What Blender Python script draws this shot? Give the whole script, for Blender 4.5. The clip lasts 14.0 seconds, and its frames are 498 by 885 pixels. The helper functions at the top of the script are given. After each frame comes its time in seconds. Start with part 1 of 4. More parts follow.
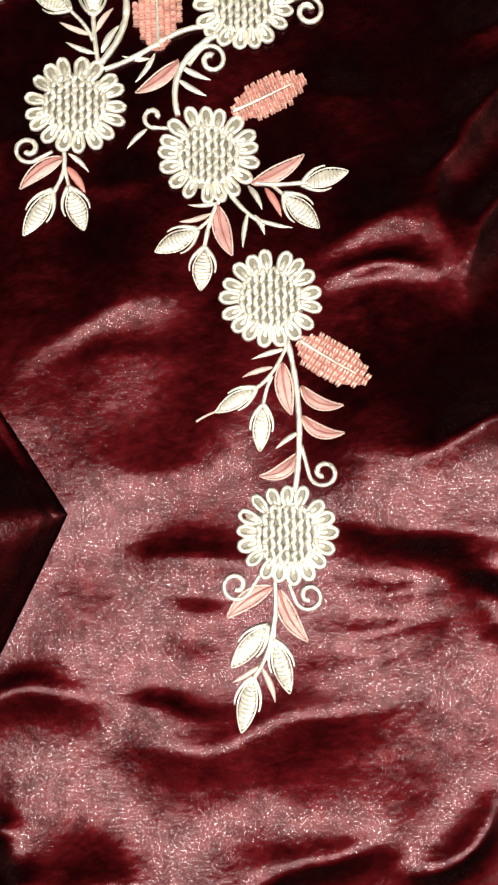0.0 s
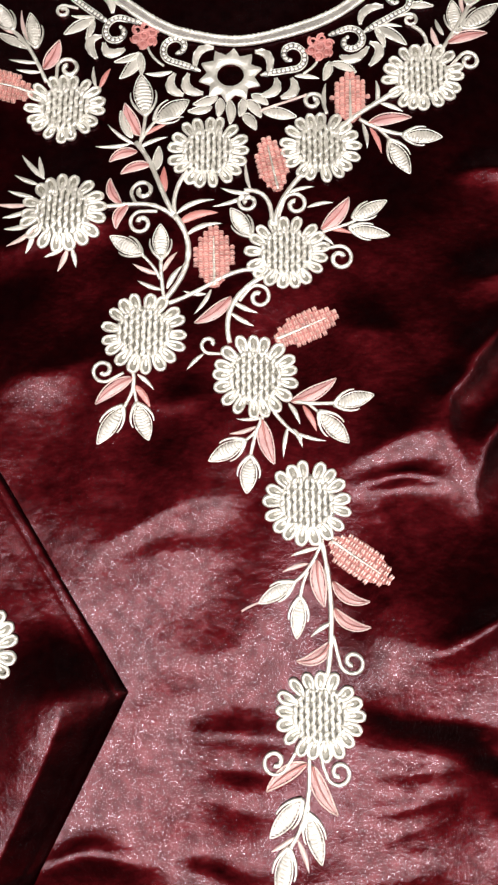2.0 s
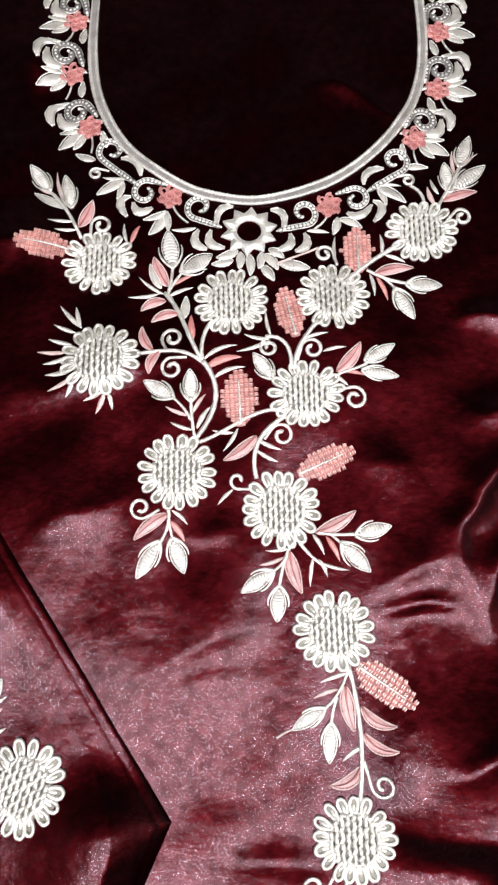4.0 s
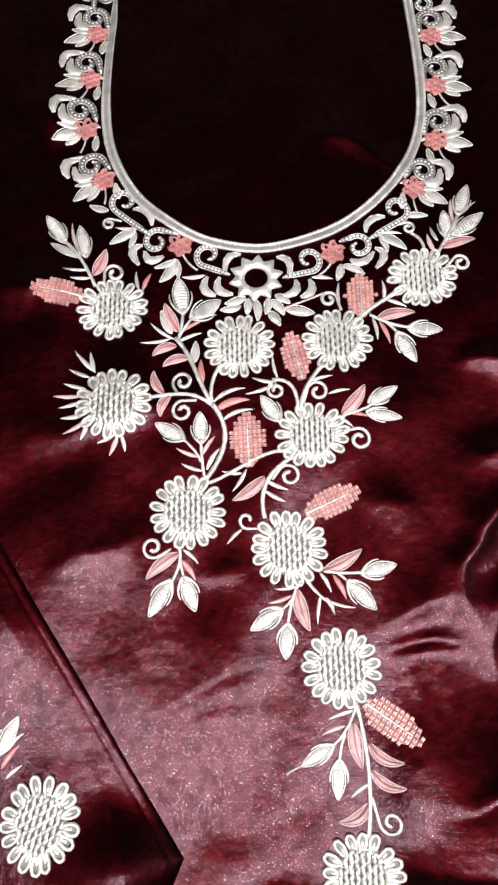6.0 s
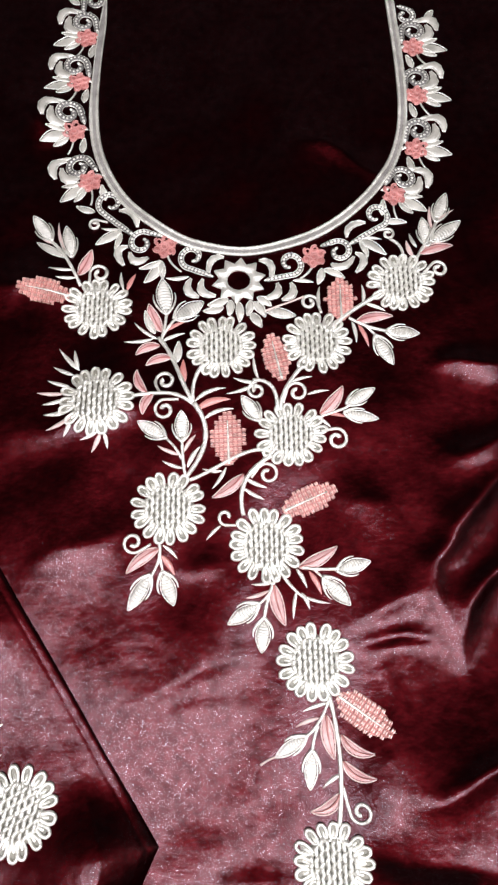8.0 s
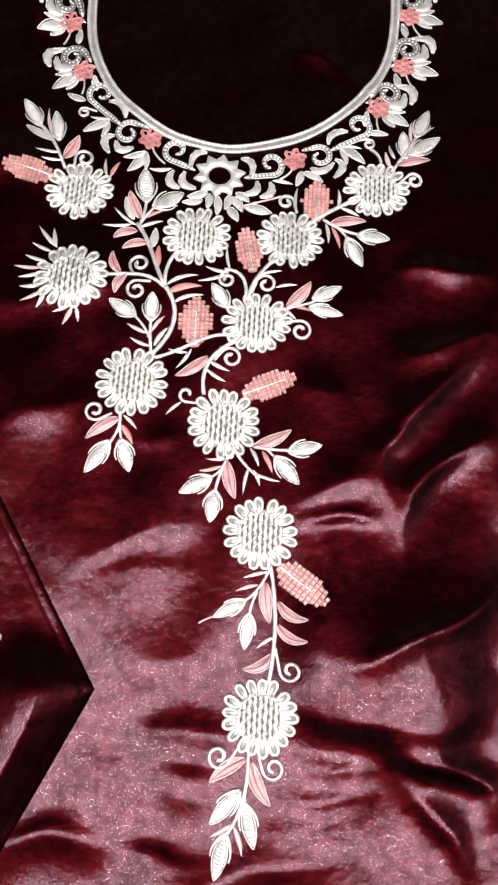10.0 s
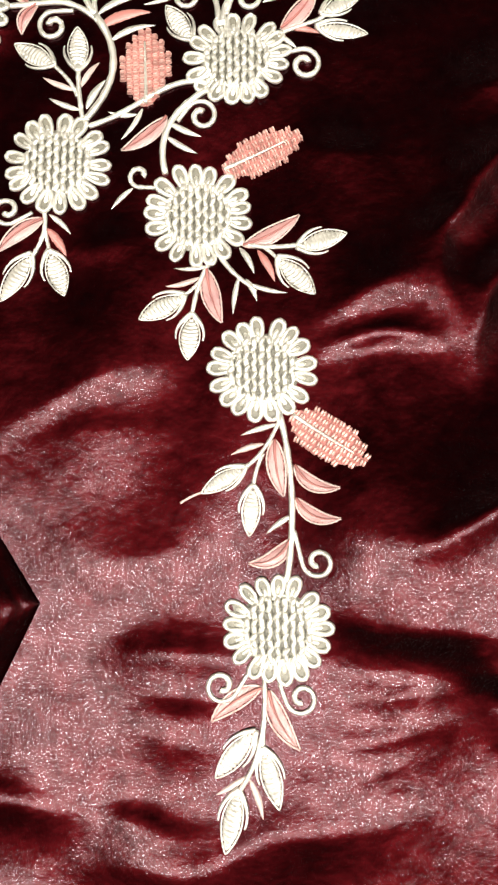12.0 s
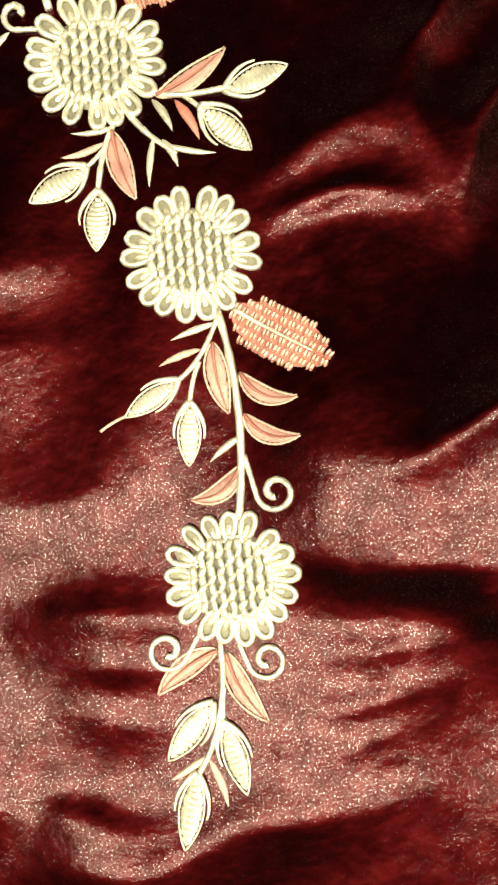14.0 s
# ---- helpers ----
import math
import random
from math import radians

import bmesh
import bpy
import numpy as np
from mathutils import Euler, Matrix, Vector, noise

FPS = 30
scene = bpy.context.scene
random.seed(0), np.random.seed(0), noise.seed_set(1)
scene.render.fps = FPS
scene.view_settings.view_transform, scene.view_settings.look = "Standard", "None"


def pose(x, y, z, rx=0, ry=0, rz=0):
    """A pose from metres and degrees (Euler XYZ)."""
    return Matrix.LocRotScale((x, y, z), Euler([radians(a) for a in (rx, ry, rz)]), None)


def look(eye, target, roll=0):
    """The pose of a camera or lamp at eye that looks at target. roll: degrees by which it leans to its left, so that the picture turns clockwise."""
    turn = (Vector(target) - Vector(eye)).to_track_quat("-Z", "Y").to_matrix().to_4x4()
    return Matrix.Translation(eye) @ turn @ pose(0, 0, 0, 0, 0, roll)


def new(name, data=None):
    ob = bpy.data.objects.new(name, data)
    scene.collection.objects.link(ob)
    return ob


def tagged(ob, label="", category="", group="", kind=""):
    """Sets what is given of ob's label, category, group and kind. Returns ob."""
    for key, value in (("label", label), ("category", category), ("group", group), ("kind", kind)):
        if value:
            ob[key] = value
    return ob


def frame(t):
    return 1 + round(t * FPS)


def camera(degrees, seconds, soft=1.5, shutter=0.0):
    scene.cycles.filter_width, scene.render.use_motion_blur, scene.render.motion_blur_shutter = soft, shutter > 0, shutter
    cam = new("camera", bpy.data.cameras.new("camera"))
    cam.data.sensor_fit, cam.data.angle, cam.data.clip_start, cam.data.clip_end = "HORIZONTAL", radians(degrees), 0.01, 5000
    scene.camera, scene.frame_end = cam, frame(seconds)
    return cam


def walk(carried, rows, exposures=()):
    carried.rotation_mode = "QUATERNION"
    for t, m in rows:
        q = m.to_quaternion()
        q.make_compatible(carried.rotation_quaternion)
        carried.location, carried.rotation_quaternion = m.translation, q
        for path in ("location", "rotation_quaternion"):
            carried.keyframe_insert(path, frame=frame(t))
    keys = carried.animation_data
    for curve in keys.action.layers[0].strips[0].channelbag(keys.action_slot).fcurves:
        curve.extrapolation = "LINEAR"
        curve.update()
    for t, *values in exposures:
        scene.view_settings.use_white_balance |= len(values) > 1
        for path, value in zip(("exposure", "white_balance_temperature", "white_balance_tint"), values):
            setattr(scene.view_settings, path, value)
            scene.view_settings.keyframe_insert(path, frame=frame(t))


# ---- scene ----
cam = camera(43.0, 14.0, soft=2.3)
PATH = [
    (0.0, 0.012, -0.268, 0.2161, 4.97, 1.07, -4.33),
    (0.5, 0.0125, -0.2554, 0.2249, 6.81, 0.63, -4.69),
    (1.0, 0.0093, -0.2442, 0.2344, 7.57, 0.83, -3.89),
    (1.5, 0.0061, -0.2287, 0.2496, 9.07, 0.88, -3.51),
    (2.0, 0.0033, -0.2168, 0.2591, 9.65, 1.62, -3.24),
    (2.5, -0.0107, -0.2019, 0.2696, 10.77, -0.05, -3.42),
    (3.0, -0.0134, -0.1914, 0.2781, 11.89, -0.07, -3.9),
    (5.5, -0.0115, -0.1747, 0.2988, 14.94, 1.35, -4.97),
    (6.0, -0.0132, -0.1727, 0.3017, 15.24, 1.07, -4.89),
    (6.5, -0.0129, -0.1707, 0.3043, 15.44, 0.78, -4.58),
    (7.0, -0.0139, -0.1696, 0.3069, 15.68, 0.74, -4.55),
    (9.5, 0.0045, -0.2145, 0.3083, 14.77, -1.5, -1.93),
    (10.0, 0.0067, -0.233, 0.3045, 14.56, -1.59, -0.22),
    (10.5, 0.0097, -0.2434, 0.2723, 11.96, -2.07, 0.47),
    (11.0, 0.0095, -0.2452, 0.2465, 10.46, -0.33, -0.2),
    (11.5, 0.018, -0.2429, 0.2273, 9.03, 0.6, -2.63),
    (12.0, 0.0214, -0.247, 0.2007, 6.81, 2.32, -3.86),
    (12.5, 0.0235, -0.2462, 0.1856, 4.66, 2.28, -5.09),
    (13.0, 0.032, -0.2507, 0.1715, 3.13, 2.42, -6.69),
    (13.5, 0.036, -0.2531, 0.1639, 2.32, 3.32, -7.47),
    (14.0, 0.0383, -0.2552, 0.1569, 1.96, 3.77, -8.07),
]
EXPOSURE = [(0.0, 0.0, 7500, 8), (1.5, -0.08, 7000, 12), (3.0, -0.12, 6350, 14), (5.5, -0.18, 6200, 14), (7.0, -0.18, 6200, 14), (10.0, -0.02, 6200, 15), (11.5, 0.1, 6900, 11), (12.5, 0.24, 8300, 2), (13.0, 0.38, 11200, -5), (14.0, 0.2, 10600, -8)]
walk(cam, [(t, pose(*row)) for t, *row in PATH], EXPOSURE)

# ---- light: one unseen area lamp added over the hem, with no fixture ----
lamp = bpy.data.lights.new("unseen_area_lamp", "AREA")
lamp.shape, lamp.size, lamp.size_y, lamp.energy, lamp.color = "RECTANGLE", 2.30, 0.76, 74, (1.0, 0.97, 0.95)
new("unseen_area_lamp", lamp).matrix_world = look((0.13, -0.66, 1.60), (0.13, -0.28, 0))
sky = bpy.data.worlds.new("world")
sky.use_nodes = True
sky.node_tree.nodes["Background"].inputs["Strength"].default_value = 0.03
scene.world = sky

# ---- light, room and materials ----
CREAM, PINK = (0.37, 0.36, 0.315, 1), (0.50, 0.19, 0.17, 1)


def nodes_of(name):
    m = bpy.data.materials.new(name)
    m.use_nodes = True
    return m, m.node_tree.nodes, m.node_tree.links, m.node_tree.nodes["Principled BSDF"]


def noise_node(n, l, scale, detail=3.0, rough=0.55, vector=None):
    k = n.new("ShaderNodeTexNoise")
    k.inputs["Scale"].default_value, k.inputs["Detail"].default_value, k.inputs["Roughness"].default_value = scale, detail, rough
    if vector is None:
        vector = n.new("ShaderNodeTexCoord").outputs["Object"]
    l.new(vector, k.inputs["Vector"])
    return k


def ramp_node(n, l, source, stops):
    k = n.new("ShaderNodeValToRGB")
    while len(k.color_ramp.elements) < len(stops):
        k.color_ramp.elements.new(0.5)
    for e, (at, c) in zip(k.color_ramp.elements, stops):
        e.position, e.color = at, c
    l.new(source, k.inputs["Fac"])
    return k


def grey(v):
    return (v, v, v, 1)


def velvet_material():
    """Dark maroon crushed velvet: a black-red ground under a glossy pile, with patches brushed different ways."""
    m, n, l, b = nodes_of("maroon_velvet")
    patch = noise_node(n, l, 45, 4, 0.6)
    base = ramp_node(n, l, patch.outputs["Fac"], [(0.3, (0.0006, 0.0001, 0.0002, 1)), (0.7, (0.0014, 0.0001, 0.0002, 1))])
    l.new(base.outputs["Color"], b.inputs["Base Color"])
    b.inputs["Roughness"].default_value = 0.9
    b.inputs["Specular IOR Level"].default_value = 0.0
    fine = noise_node(n, l, 1700, 2, 0.65)
    rows = noise_node(n, l, 600, 2, 0.5)
    add = n.new("ShaderNodeMath")
    add.operation = "ADD"
    l.new(fine.outputs["Fac"], add.inputs[0])
    l.new(rows.outputs["Fac"], add.inputs[1])
    soft = n.new("ShaderNodeBump")
    soft.inputs["Strength"].default_value, soft.inputs["Distance"].default_value = 0.5, 0.0016
    l.new(patch.outputs["Fac"], soft.inputs["Height"])
    bump = n.new("ShaderNodeBump")
    bump.inputs["Strength"].default_value, bump.inputs["Distance"].default_value = 0.33, 0.00017
    l.new(add.outputs[0], bump.inputs["Height"])
    l.new(soft.outputs["Normal"], bump.inputs["Normal"])
    l.new(bump.outputs["Normal"], b.inputs["Normal"])
    hair = noise_node(n, l, 2150, 3, 0.66)
    fibre = ramp_node(n, l, hair.outputs["Fac"], [(0.36, grey(0.05)), (0.52, grey(0.30)), (0.62, grey(0.85)), (0.69, grey(2.6)), (0.76, grey(4.0))])
    crush = noise_node(n, l, 170, 4, 0.60)
    brushed = ramp_node(n, l, crush.outputs["Fac"], [(0.34, grey(0.66)), (0.50, grey(1.0)), (0.66, grey(1.32))])
    pile = n.new("ShaderNodeMix")
    pile.data_type, pile.blend_type = "RGBA", "MULTIPLY"
    pile.inputs[0].default_value = 1.0
    l.new(fibre.outputs["Color"], pile.inputs[6])
    l.new(brushed.outputs["Color"], pile.inputs[7])
    total = b.outputs[0]
    for colour, rough, weave, normal in (((0.044, 0.0405, 0.046, 1), 0.195, pile.outputs[2], bump), ((0.032, 0.0017, 0.0026, 1), 0.47, brushed.outputs["Color"], soft)):
        tint = n.new("ShaderNodeMix")
        tint.data_type, tint.blend_type = "RGBA", "MULTIPLY"
        tint.inputs[0].default_value = 1.0
        l.new(weave, tint.inputs[6])
        tint.inputs[7].default_value = colour
        g = n.new("ShaderNodeBsdfAnisotropic")
        g.distribution = "BECKMANN"
        l.new(tint.outputs[2], g.inputs["Color"])
        g.inputs["Roughness"].default_value = rough
        l.new(normal.outputs["Normal"], g.inputs["Normal"])
        k = n.new("ShaderNodeAddShader")
        l.new(total, k.inputs[0])
        l.new(g.outputs[0], k.inputs[1])
        total = k.outputs[0]
    l.new(total, n["Material Output"].inputs["Surface"])
    return m


def thread_material(name, colour, dark, scale=2600, rough=0.36, islands=False, gloss=0.10):
    """Glossy rayon thread: satin stitches as fine ribs, with a little change of tone from piece to piece."""
    m, n, l, b = nodes_of(name)
    fine = noise_node(n, l, scale, 2, 0.6)
    wide = noise_node(n, l, 160, 2, 0.5)
    mix = n.new("ShaderNodeMath")
    mix.operation = "MULTIPLY_ADD"
    l.new(fine.outputs["Fac"], mix.inputs[0])
    mix.inputs[1].default_value = 0.6
    l.new(wide.outputs["Fac"], mix.inputs[2])
    tone = ramp_node(n, l, mix.outputs[0], [(0.5, dark), (0.95, colour)])
    info = n.new("ShaderNodeObjectInfo")
    vary = n.new("ShaderNodeHueSaturation")
    span = n.new("ShaderNodeMapRange")
    span.inputs["To Min"].default_value, span.inputs["To Max"].default_value = 0.86, 1.06
    shade = n.new("ShaderNodeNewGeometry").outputs["Random Per Island"] if islands else info.outputs["Random"]
    if islands:
        span.inputs["To Min"].default_value = 0.62
    l.new(shade, span.inputs["Value"])
    l.new(span.outputs["Result"], vary.inputs["Value"])
    l.new(tone.outputs["Color"], vary.inputs["Color"])
    l.new(vary.outputs["Color"], b.inputs["Base Color"])
    b.inputs["Roughness"].default_value = rough
    b.inputs["Specular IOR Level"].default_value = 0.6
    bump = n.new("ShaderNodeBump")
    bump.inputs["Strength"].default_value, bump.inputs["Distance"].default_value = 0.6, 0.0004
    l.new(fine.outputs["Fac"], bump.inputs["Height"])
    l.new(bump.outputs["Normal"], b.inputs["Normal"])
    sheen = n.new("ShaderNodeBsdfAnisotropic")
    sheen.inputs["Color"].default_value = (gloss, gloss, 0.97 * gloss, 1)
    sheen.inputs["Roughness"].default_value = 0.34
    l.new(bump.outputs["Normal"], sheen.inputs["Normal"])
    both = n.new("ShaderNodeAddShader")
    l.new(b.outputs[0], both.inputs[0])
    l.new(sheen.outputs[0], both.inputs[1])
    l.new(both.outputs[0], n["Material Output"].inputs["Surface"])
    return m


def plain_material(name, colour, rough=0.8):
    m, n, l, b = nodes_of(name)
    k = noise_node(n, l, 6, 5, 0.6)
    r = ramp_node(n, l, k.outputs["Fac"], [(0.3, tuple(0.9 * c for c in colour) + (1,)), (0.7, tuple(colour) + (1,))])
    l.new(r.outputs["Color"], b.inputs["Base Color"])
    b.inputs["Roughness"].default_value = rough
    return m


VELVET = velvet_material()
WHITE = thread_material("cream_thread", CREAM, (0.17, 0.163, 0.135, 1), gloss=0.54)
# backing and petal fill: beige thread, darkened for the shade between raised stitches
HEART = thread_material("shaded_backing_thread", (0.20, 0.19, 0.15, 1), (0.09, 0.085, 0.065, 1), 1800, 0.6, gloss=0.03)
DEEP = thread_material("deep_pink_backing", (0.46, 0.17, 0.15, 1), (0.28, 0.08, 0.07, 1), 1800, 0.6, gloss=0.02)
ROSE = thread_material("pink_thread", PINK, (0.44, 0.13, 0.11, 1))
KNOT = thread_material("knotted_pink_thread", (0.76, 0.42, 0.37, 1), (0.52, 0.25, 0.21, 1), 2200, 0.4, True, 0.14)
BLUSH = thread_material("blush_thread", (0.55, 0.29, 0.28, 1), (0.34, 0.13, 0.13, 1))
PALE = thread_material("pale_pink_thread", (0.66, 0.50, 0.46, 1), (0.46, 0.30, 0.28, 1))
SATIN = thread_material("satin_cream_thread", (0.44, 0.42, 0.37, 1), (0.20, 0.19, 0.16, 1), 2000, gloss=0.26)
SILVER = thread_material("silver_grey_thread", (0.16, 0.15, 0.14, 1), (0.07, 0.065, 0.06, 1), 2200, 0.5, gloss=0.03)
TAPE = thread_material("grey_satin_tape", (0.26, 0.245, 0.23, 1), (0.13, 0.12, 0.11, 1), 1500, 0.45, gloss=0.06)
CORAL = thread_material("coral_pink_thread", (0.58, 0.22, 0.20, 1), (0.36, 0.11, 0.10, 1), 2200, 0.4)
PLASTER = plain_material("wall_paint", (0.22, 0.20, 0.18))
STONE = plain_material("floor_tile", (0.16, 0.14, 0.12), 0.4)


# ---- the lie of the cloth ----
FOLDS = []


def fold(points, far, near, height):
    """A fold of the cloth: a crest along points, which falls off over far metres away from its foot side and near on the other."""
    FOLDS.append((points, far, near, 1.3 * height))


# beside the vine, on the sleeve's side
fold([(-0.048, -0.2545), (-0.011, -0.2545), (0.012, -0.2555)], 0.012, 0.022, 0.0014)
fold([(-0.042, -0.2835), (-0.010, -0.2855), (0.020, -0.2870)], 0.0068, 0.011, 0.0025)
fold([(-0.034, -0.3105), (-0.012, -0.3115), (0.012, -0.3130)], 0.0055, 0.010, 0.0015)
fold([(-0.028, -0.2985), (-0.008, -0.2975), (0.010, -0.2990)], 0.0035, 0.0060, 0.0012)
fold([(-0.105, -0.3270), (-0.068, -0.3280), (-0.046, -0.3312), (-0.034, -0.3330)], 0.0045, 0.0090, 0.0024)
fold([(-0.044, -0.3340), (-0.022, -0.3350), (0.004, -0.3370)], 0.0030, 0.0080, 0.0014)
fold([(-0.078, -0.2230), (-0.062, -0.2115), (-0.032, -0.1975), (0.002, -0.1840)], 0.0300, 0.0062, 0.0022)
fold([(-0.062, -0.2210), (-0.030, -0.2155), (-0.004, -0.2080)], 0.0055, 0.0260, 0.0010)
# the gathered fan on the other side
fold([(0.034, -0.1865), (0.058, -0.1785), (0.085, -0.1680)], 0.0240, 0.0090, 0.0040)
fold([(0.039, -0.1950), (0.058, -0.1935), (0.082, -0.1905)], 0.0050, 0.0028, 0.0023)
fold([(0.078, -0.1960), (0.0835, -0.1810), (0.0840, -0.1560), (0.0930, -0.1385), (0.1130, -0.1220), (0.1450, -0.1040)], 0.0100, 0.0065, 0.0048)
fold([(0.0860, -0.2080), (0.0895, -0.1880), (0.0965, -0.1765), (0.1090, -0.1670), (0.1440, -0.1480)], 0.0080, 0.0070, 0.0046)
fold([(0.012, -0.2560), (0.050, -0.2575), (0.072, -0.2550), (0.096, -0.2445), (0.144, -0.2220)], 0.0420, 0.0420, 0.0110)
fold([(0.055, -0.2625), (0.069, -0.2570), (0.096, -0.2445), (0.144, -0.2220)], 0.0045, 0.0055, 0.0024)
# the steep step beside the lowest flower and the loops that run out of it
fold([(0.026, -0.2820), (0.052, -0.2830), (0.082, -0.2840), (0.104, -0.2820), (0.135, -0.2740)], 0.0440, 0.0120, 0.0066)
fold([(0.0685, -0.3020), (0.0790, -0.2955), (0.0960, -0.2975), (0.1161, -0.3110), (0.1231, -0.3291)], 0.0075, 0.0050, 0.0056)
fold([(0.0742, -0.3038), (0.0900, -0.3130), (0.1050, -0.3290), (0.1120, -0.3482)], 0.0060, 0.0045, 0.0040)
fold([(0.024, -0.3030), (0.046, -0.3035), (0.070, -0.3045)], 0.0046, 0.0090, 0.0017)
fold([(0.022, -0.3175), (0.049, -0.3165), (0.074, -0.3120)], 0.0046, 0.0070, 0.0014)
fold([(0.014, -0.3290), (0.040, -0.3270), (0.070, -0.3235)], 0.0060, 0.0110, 0.0014)
# the hem side
fold([(-0.050, -0.3500), (-0.010, -0.3450), (0.020, -0.3410), (0.070, -0.3420)], 0.0100, 0.0190, 0.0048)
fold([(-0.0386, -0.3985), (-0.0089, -0.3918), (0.0173, -0.3840)], 0.0183, 0.0091, 0.0064)
fold([(-0.0934, -0.3898), (-0.0547, -0.3902), (-0.0271, -0.3898)], 0.0166, 0.0092, 0.0090)
fold([(0.0451, -0.3987), (0.0606, -0.3894), (0.0851, -0.3649)], 0.0054, 0.0054, 0.0040)
fold([(-0.0853, -0.3711), (-0.0703, -0.3694)], 0.0037, 0.0041, 0.0025)
fold([(-0.0858, -0.3859), (-0.0672, -0.3828)], 0.0037, 0.0041, 0.0025)
fold([(-0.0046, -0.3838), (0.0191, -0.3841), (0.0497, -0.3887)], 0.0064, 0.0082, 0.0030)
# the yoke, round the upper flowers
fold([(0.034, -0.1291), (0.067, -0.1265)], 0.0100, 0.0075, 0.0014)
fold([(0.088, -0.1165), (0.0975, -0.1055), (0.1186, -0.1013), (0.1519, -0.0972)], 0.0073, 0.0100, 0.0030)
fold([(0.095, -0.0555), (0.110, -0.0555), (0.125, -0.0590), (0.152, -0.0660)], 0.0050, 0.0065, 0.0032)
fold([(-0.1192, -0.1432), (-0.0919, -0.1372), (-0.0587, -0.1311)], 0.0194, 0.0110, 0.0032)
fold([(-0.0464, -0.1525), (-0.0130, -0.1507)], 0.0097, 0.0070, 0.0014)
fold([(-0.1260, -0.0773), (-0.0796, -0.0719), (-0.0176, -0.0629)], 0.0145, 0.0100, 0.0026)
fold([(0.0361, 0.0904), (0.0660, 0.0764), (0.0978, 0.0475)], 0.0084, 0.0067, 0.0019)
fold([(-0.1334, 0.1391), (-0.1132, 0.1230), (-0.0985, 0.0979)], 0.0135, 0.0087, 0.0034)
fold([(-0.1428, 0.0043), (-0.1095, 0.0098), (-0.0795, -0.0112)], 0.0167, 0.0103, 0.0034)

# the stitched vine stiffens the cloth along its run
SPINE = ((0.0, -0.03), (0.004, -0.12), (0.020, -0.198), (0.020, -0.281), (0.004, -0.335))
rng = random.Random(4)
RIPPLES = [(rng.uniform(0, math.pi), rng.uniform(60, 190), rng.uniform(0, 6.28)) for _ in range(14)]


def lie(x, y):
    """Height of the velvet over the floor plane."""
    x, y = np.asarray(x, float), np.asarray(y, float)
    h = np.zeros(np.broadcast(x, y).shape)
    wx = x + 0.0025 * np.sin(70 * y + 1.0) + 0.0015 * np.sin(160 * y + 37 * x)
    wy = y + 0.0025 * np.sin(62 * x + 2.0) + 0.0015 * np.sin(140 * x - 45 * y)
    for points, far, near, height in FOLDS:
        best, value = np.full(h.shape, 1e9), np.zeros(h.shape)
        whole, run = sum(math.dist(a, b) for a, b in zip(points, points[1:])), 0.0
        for (ax, ay), (bx, by) in zip(points, points[1:]):
            length = math.hypot(bx - ax, by - ay)
            ux, uy = (bx - ax) / length, (by - ay) / length
            s = (wx - ax) * ux + (wy - ay) * uy
            d = -(wx - ax) * uy + (wy - ay) * ux
            away = np.hypot(d, np.maximum(np.maximum(-s, s - length), 0))
            width = np.where(d > 0, far, near)
            swell = 0.03 + 0.97 * np.sin(math.pi * np.clip((run + s) / whole, 0, 1)) ** 1.2
            run += length
            v = height * swell * np.exp(-((away / width) ** 1.38))
            value = np.where(away < best, v, value)
            best = np.minimum(best, away)
        h = h + value
    for a, k, p in RIPPLES:
        h = h + 0.00022 * np.sin(k * (math.cos(a) * x + math.sin(a) * y) + p)
    return h


GX, GY = np.arange(-0.50, 0.5001, 0.002), np.arange(-0.66, 0.5201, 0.002)
LIE = lie(*np.meshgrid(GX, GY))
# the cloth lies flat on the whole: take out the slow rise that the folds add up to
WAVE_X, WAVE_Y = np.fft.fftfreq(len(GX), 0.002), np.fft.fftfreq(len(GY), 0.002)
SLOW = np.exp(-2 * (math.pi * 0.050) ** 2 * (WAVE_X[None] ** 2 + WAVE_Y[:, None] ** 2))
LIE = LIE - np.fft.ifft2(np.fft.fft2(LIE) * SLOW).real


def spared(x, y):
    """How far the folds rise, from little along the stitched vine to fully beside it."""
    best = np.full(x.shape, 1e9)
    for (ax, ay), (bx, by) in zip(SPINE, SPINE[1:]):
        t = np.clip(((x - ax) * (bx - ax) + (y - ay) * (by - ay)) / ((bx - ax) ** 2 + (by - ay) ** 2), 0, 1)
        best = np.minimum(best, np.hypot(x - ax - t * (bx - ax), y - ay - t * (by - ay)))
    ease = np.clip((best - 0.004) / 0.024, 0, 1)
    return 0.64 + 0.36 * ease * ease * (3 - 2 * ease)


LIE = LIE * spared(*np.meshgrid(GX, GY))
# the cloth dips under the fourth flower of the vine
LIE = LIE - 0.0034 * np.exp(-(((GX[None] - 0.004) / 0.030) ** 2) - ((GY[:, None] + 0.142) / 0.030) ** 2)
LIE_ROWS = LIE.tolist()


def z_at(x, y):
    """The cloth's height, read between the points of its grid."""
    u, v = (x + 0.50) / 0.002, (y + 0.66) / 0.002
    i, j = min(max(int(u), 0), len(GX) - 2), min(max(int(v), 0), len(GY) - 2)
    u, v = u - i, v - j
    a, b = LIE_ROWS[j], LIE_ROWS[j + 1]
    return (a[i] * (1 - u) + a[i + 1] * u) * (1 - v) + (b[i] * (1 - u) + b[i + 1] * u) * v


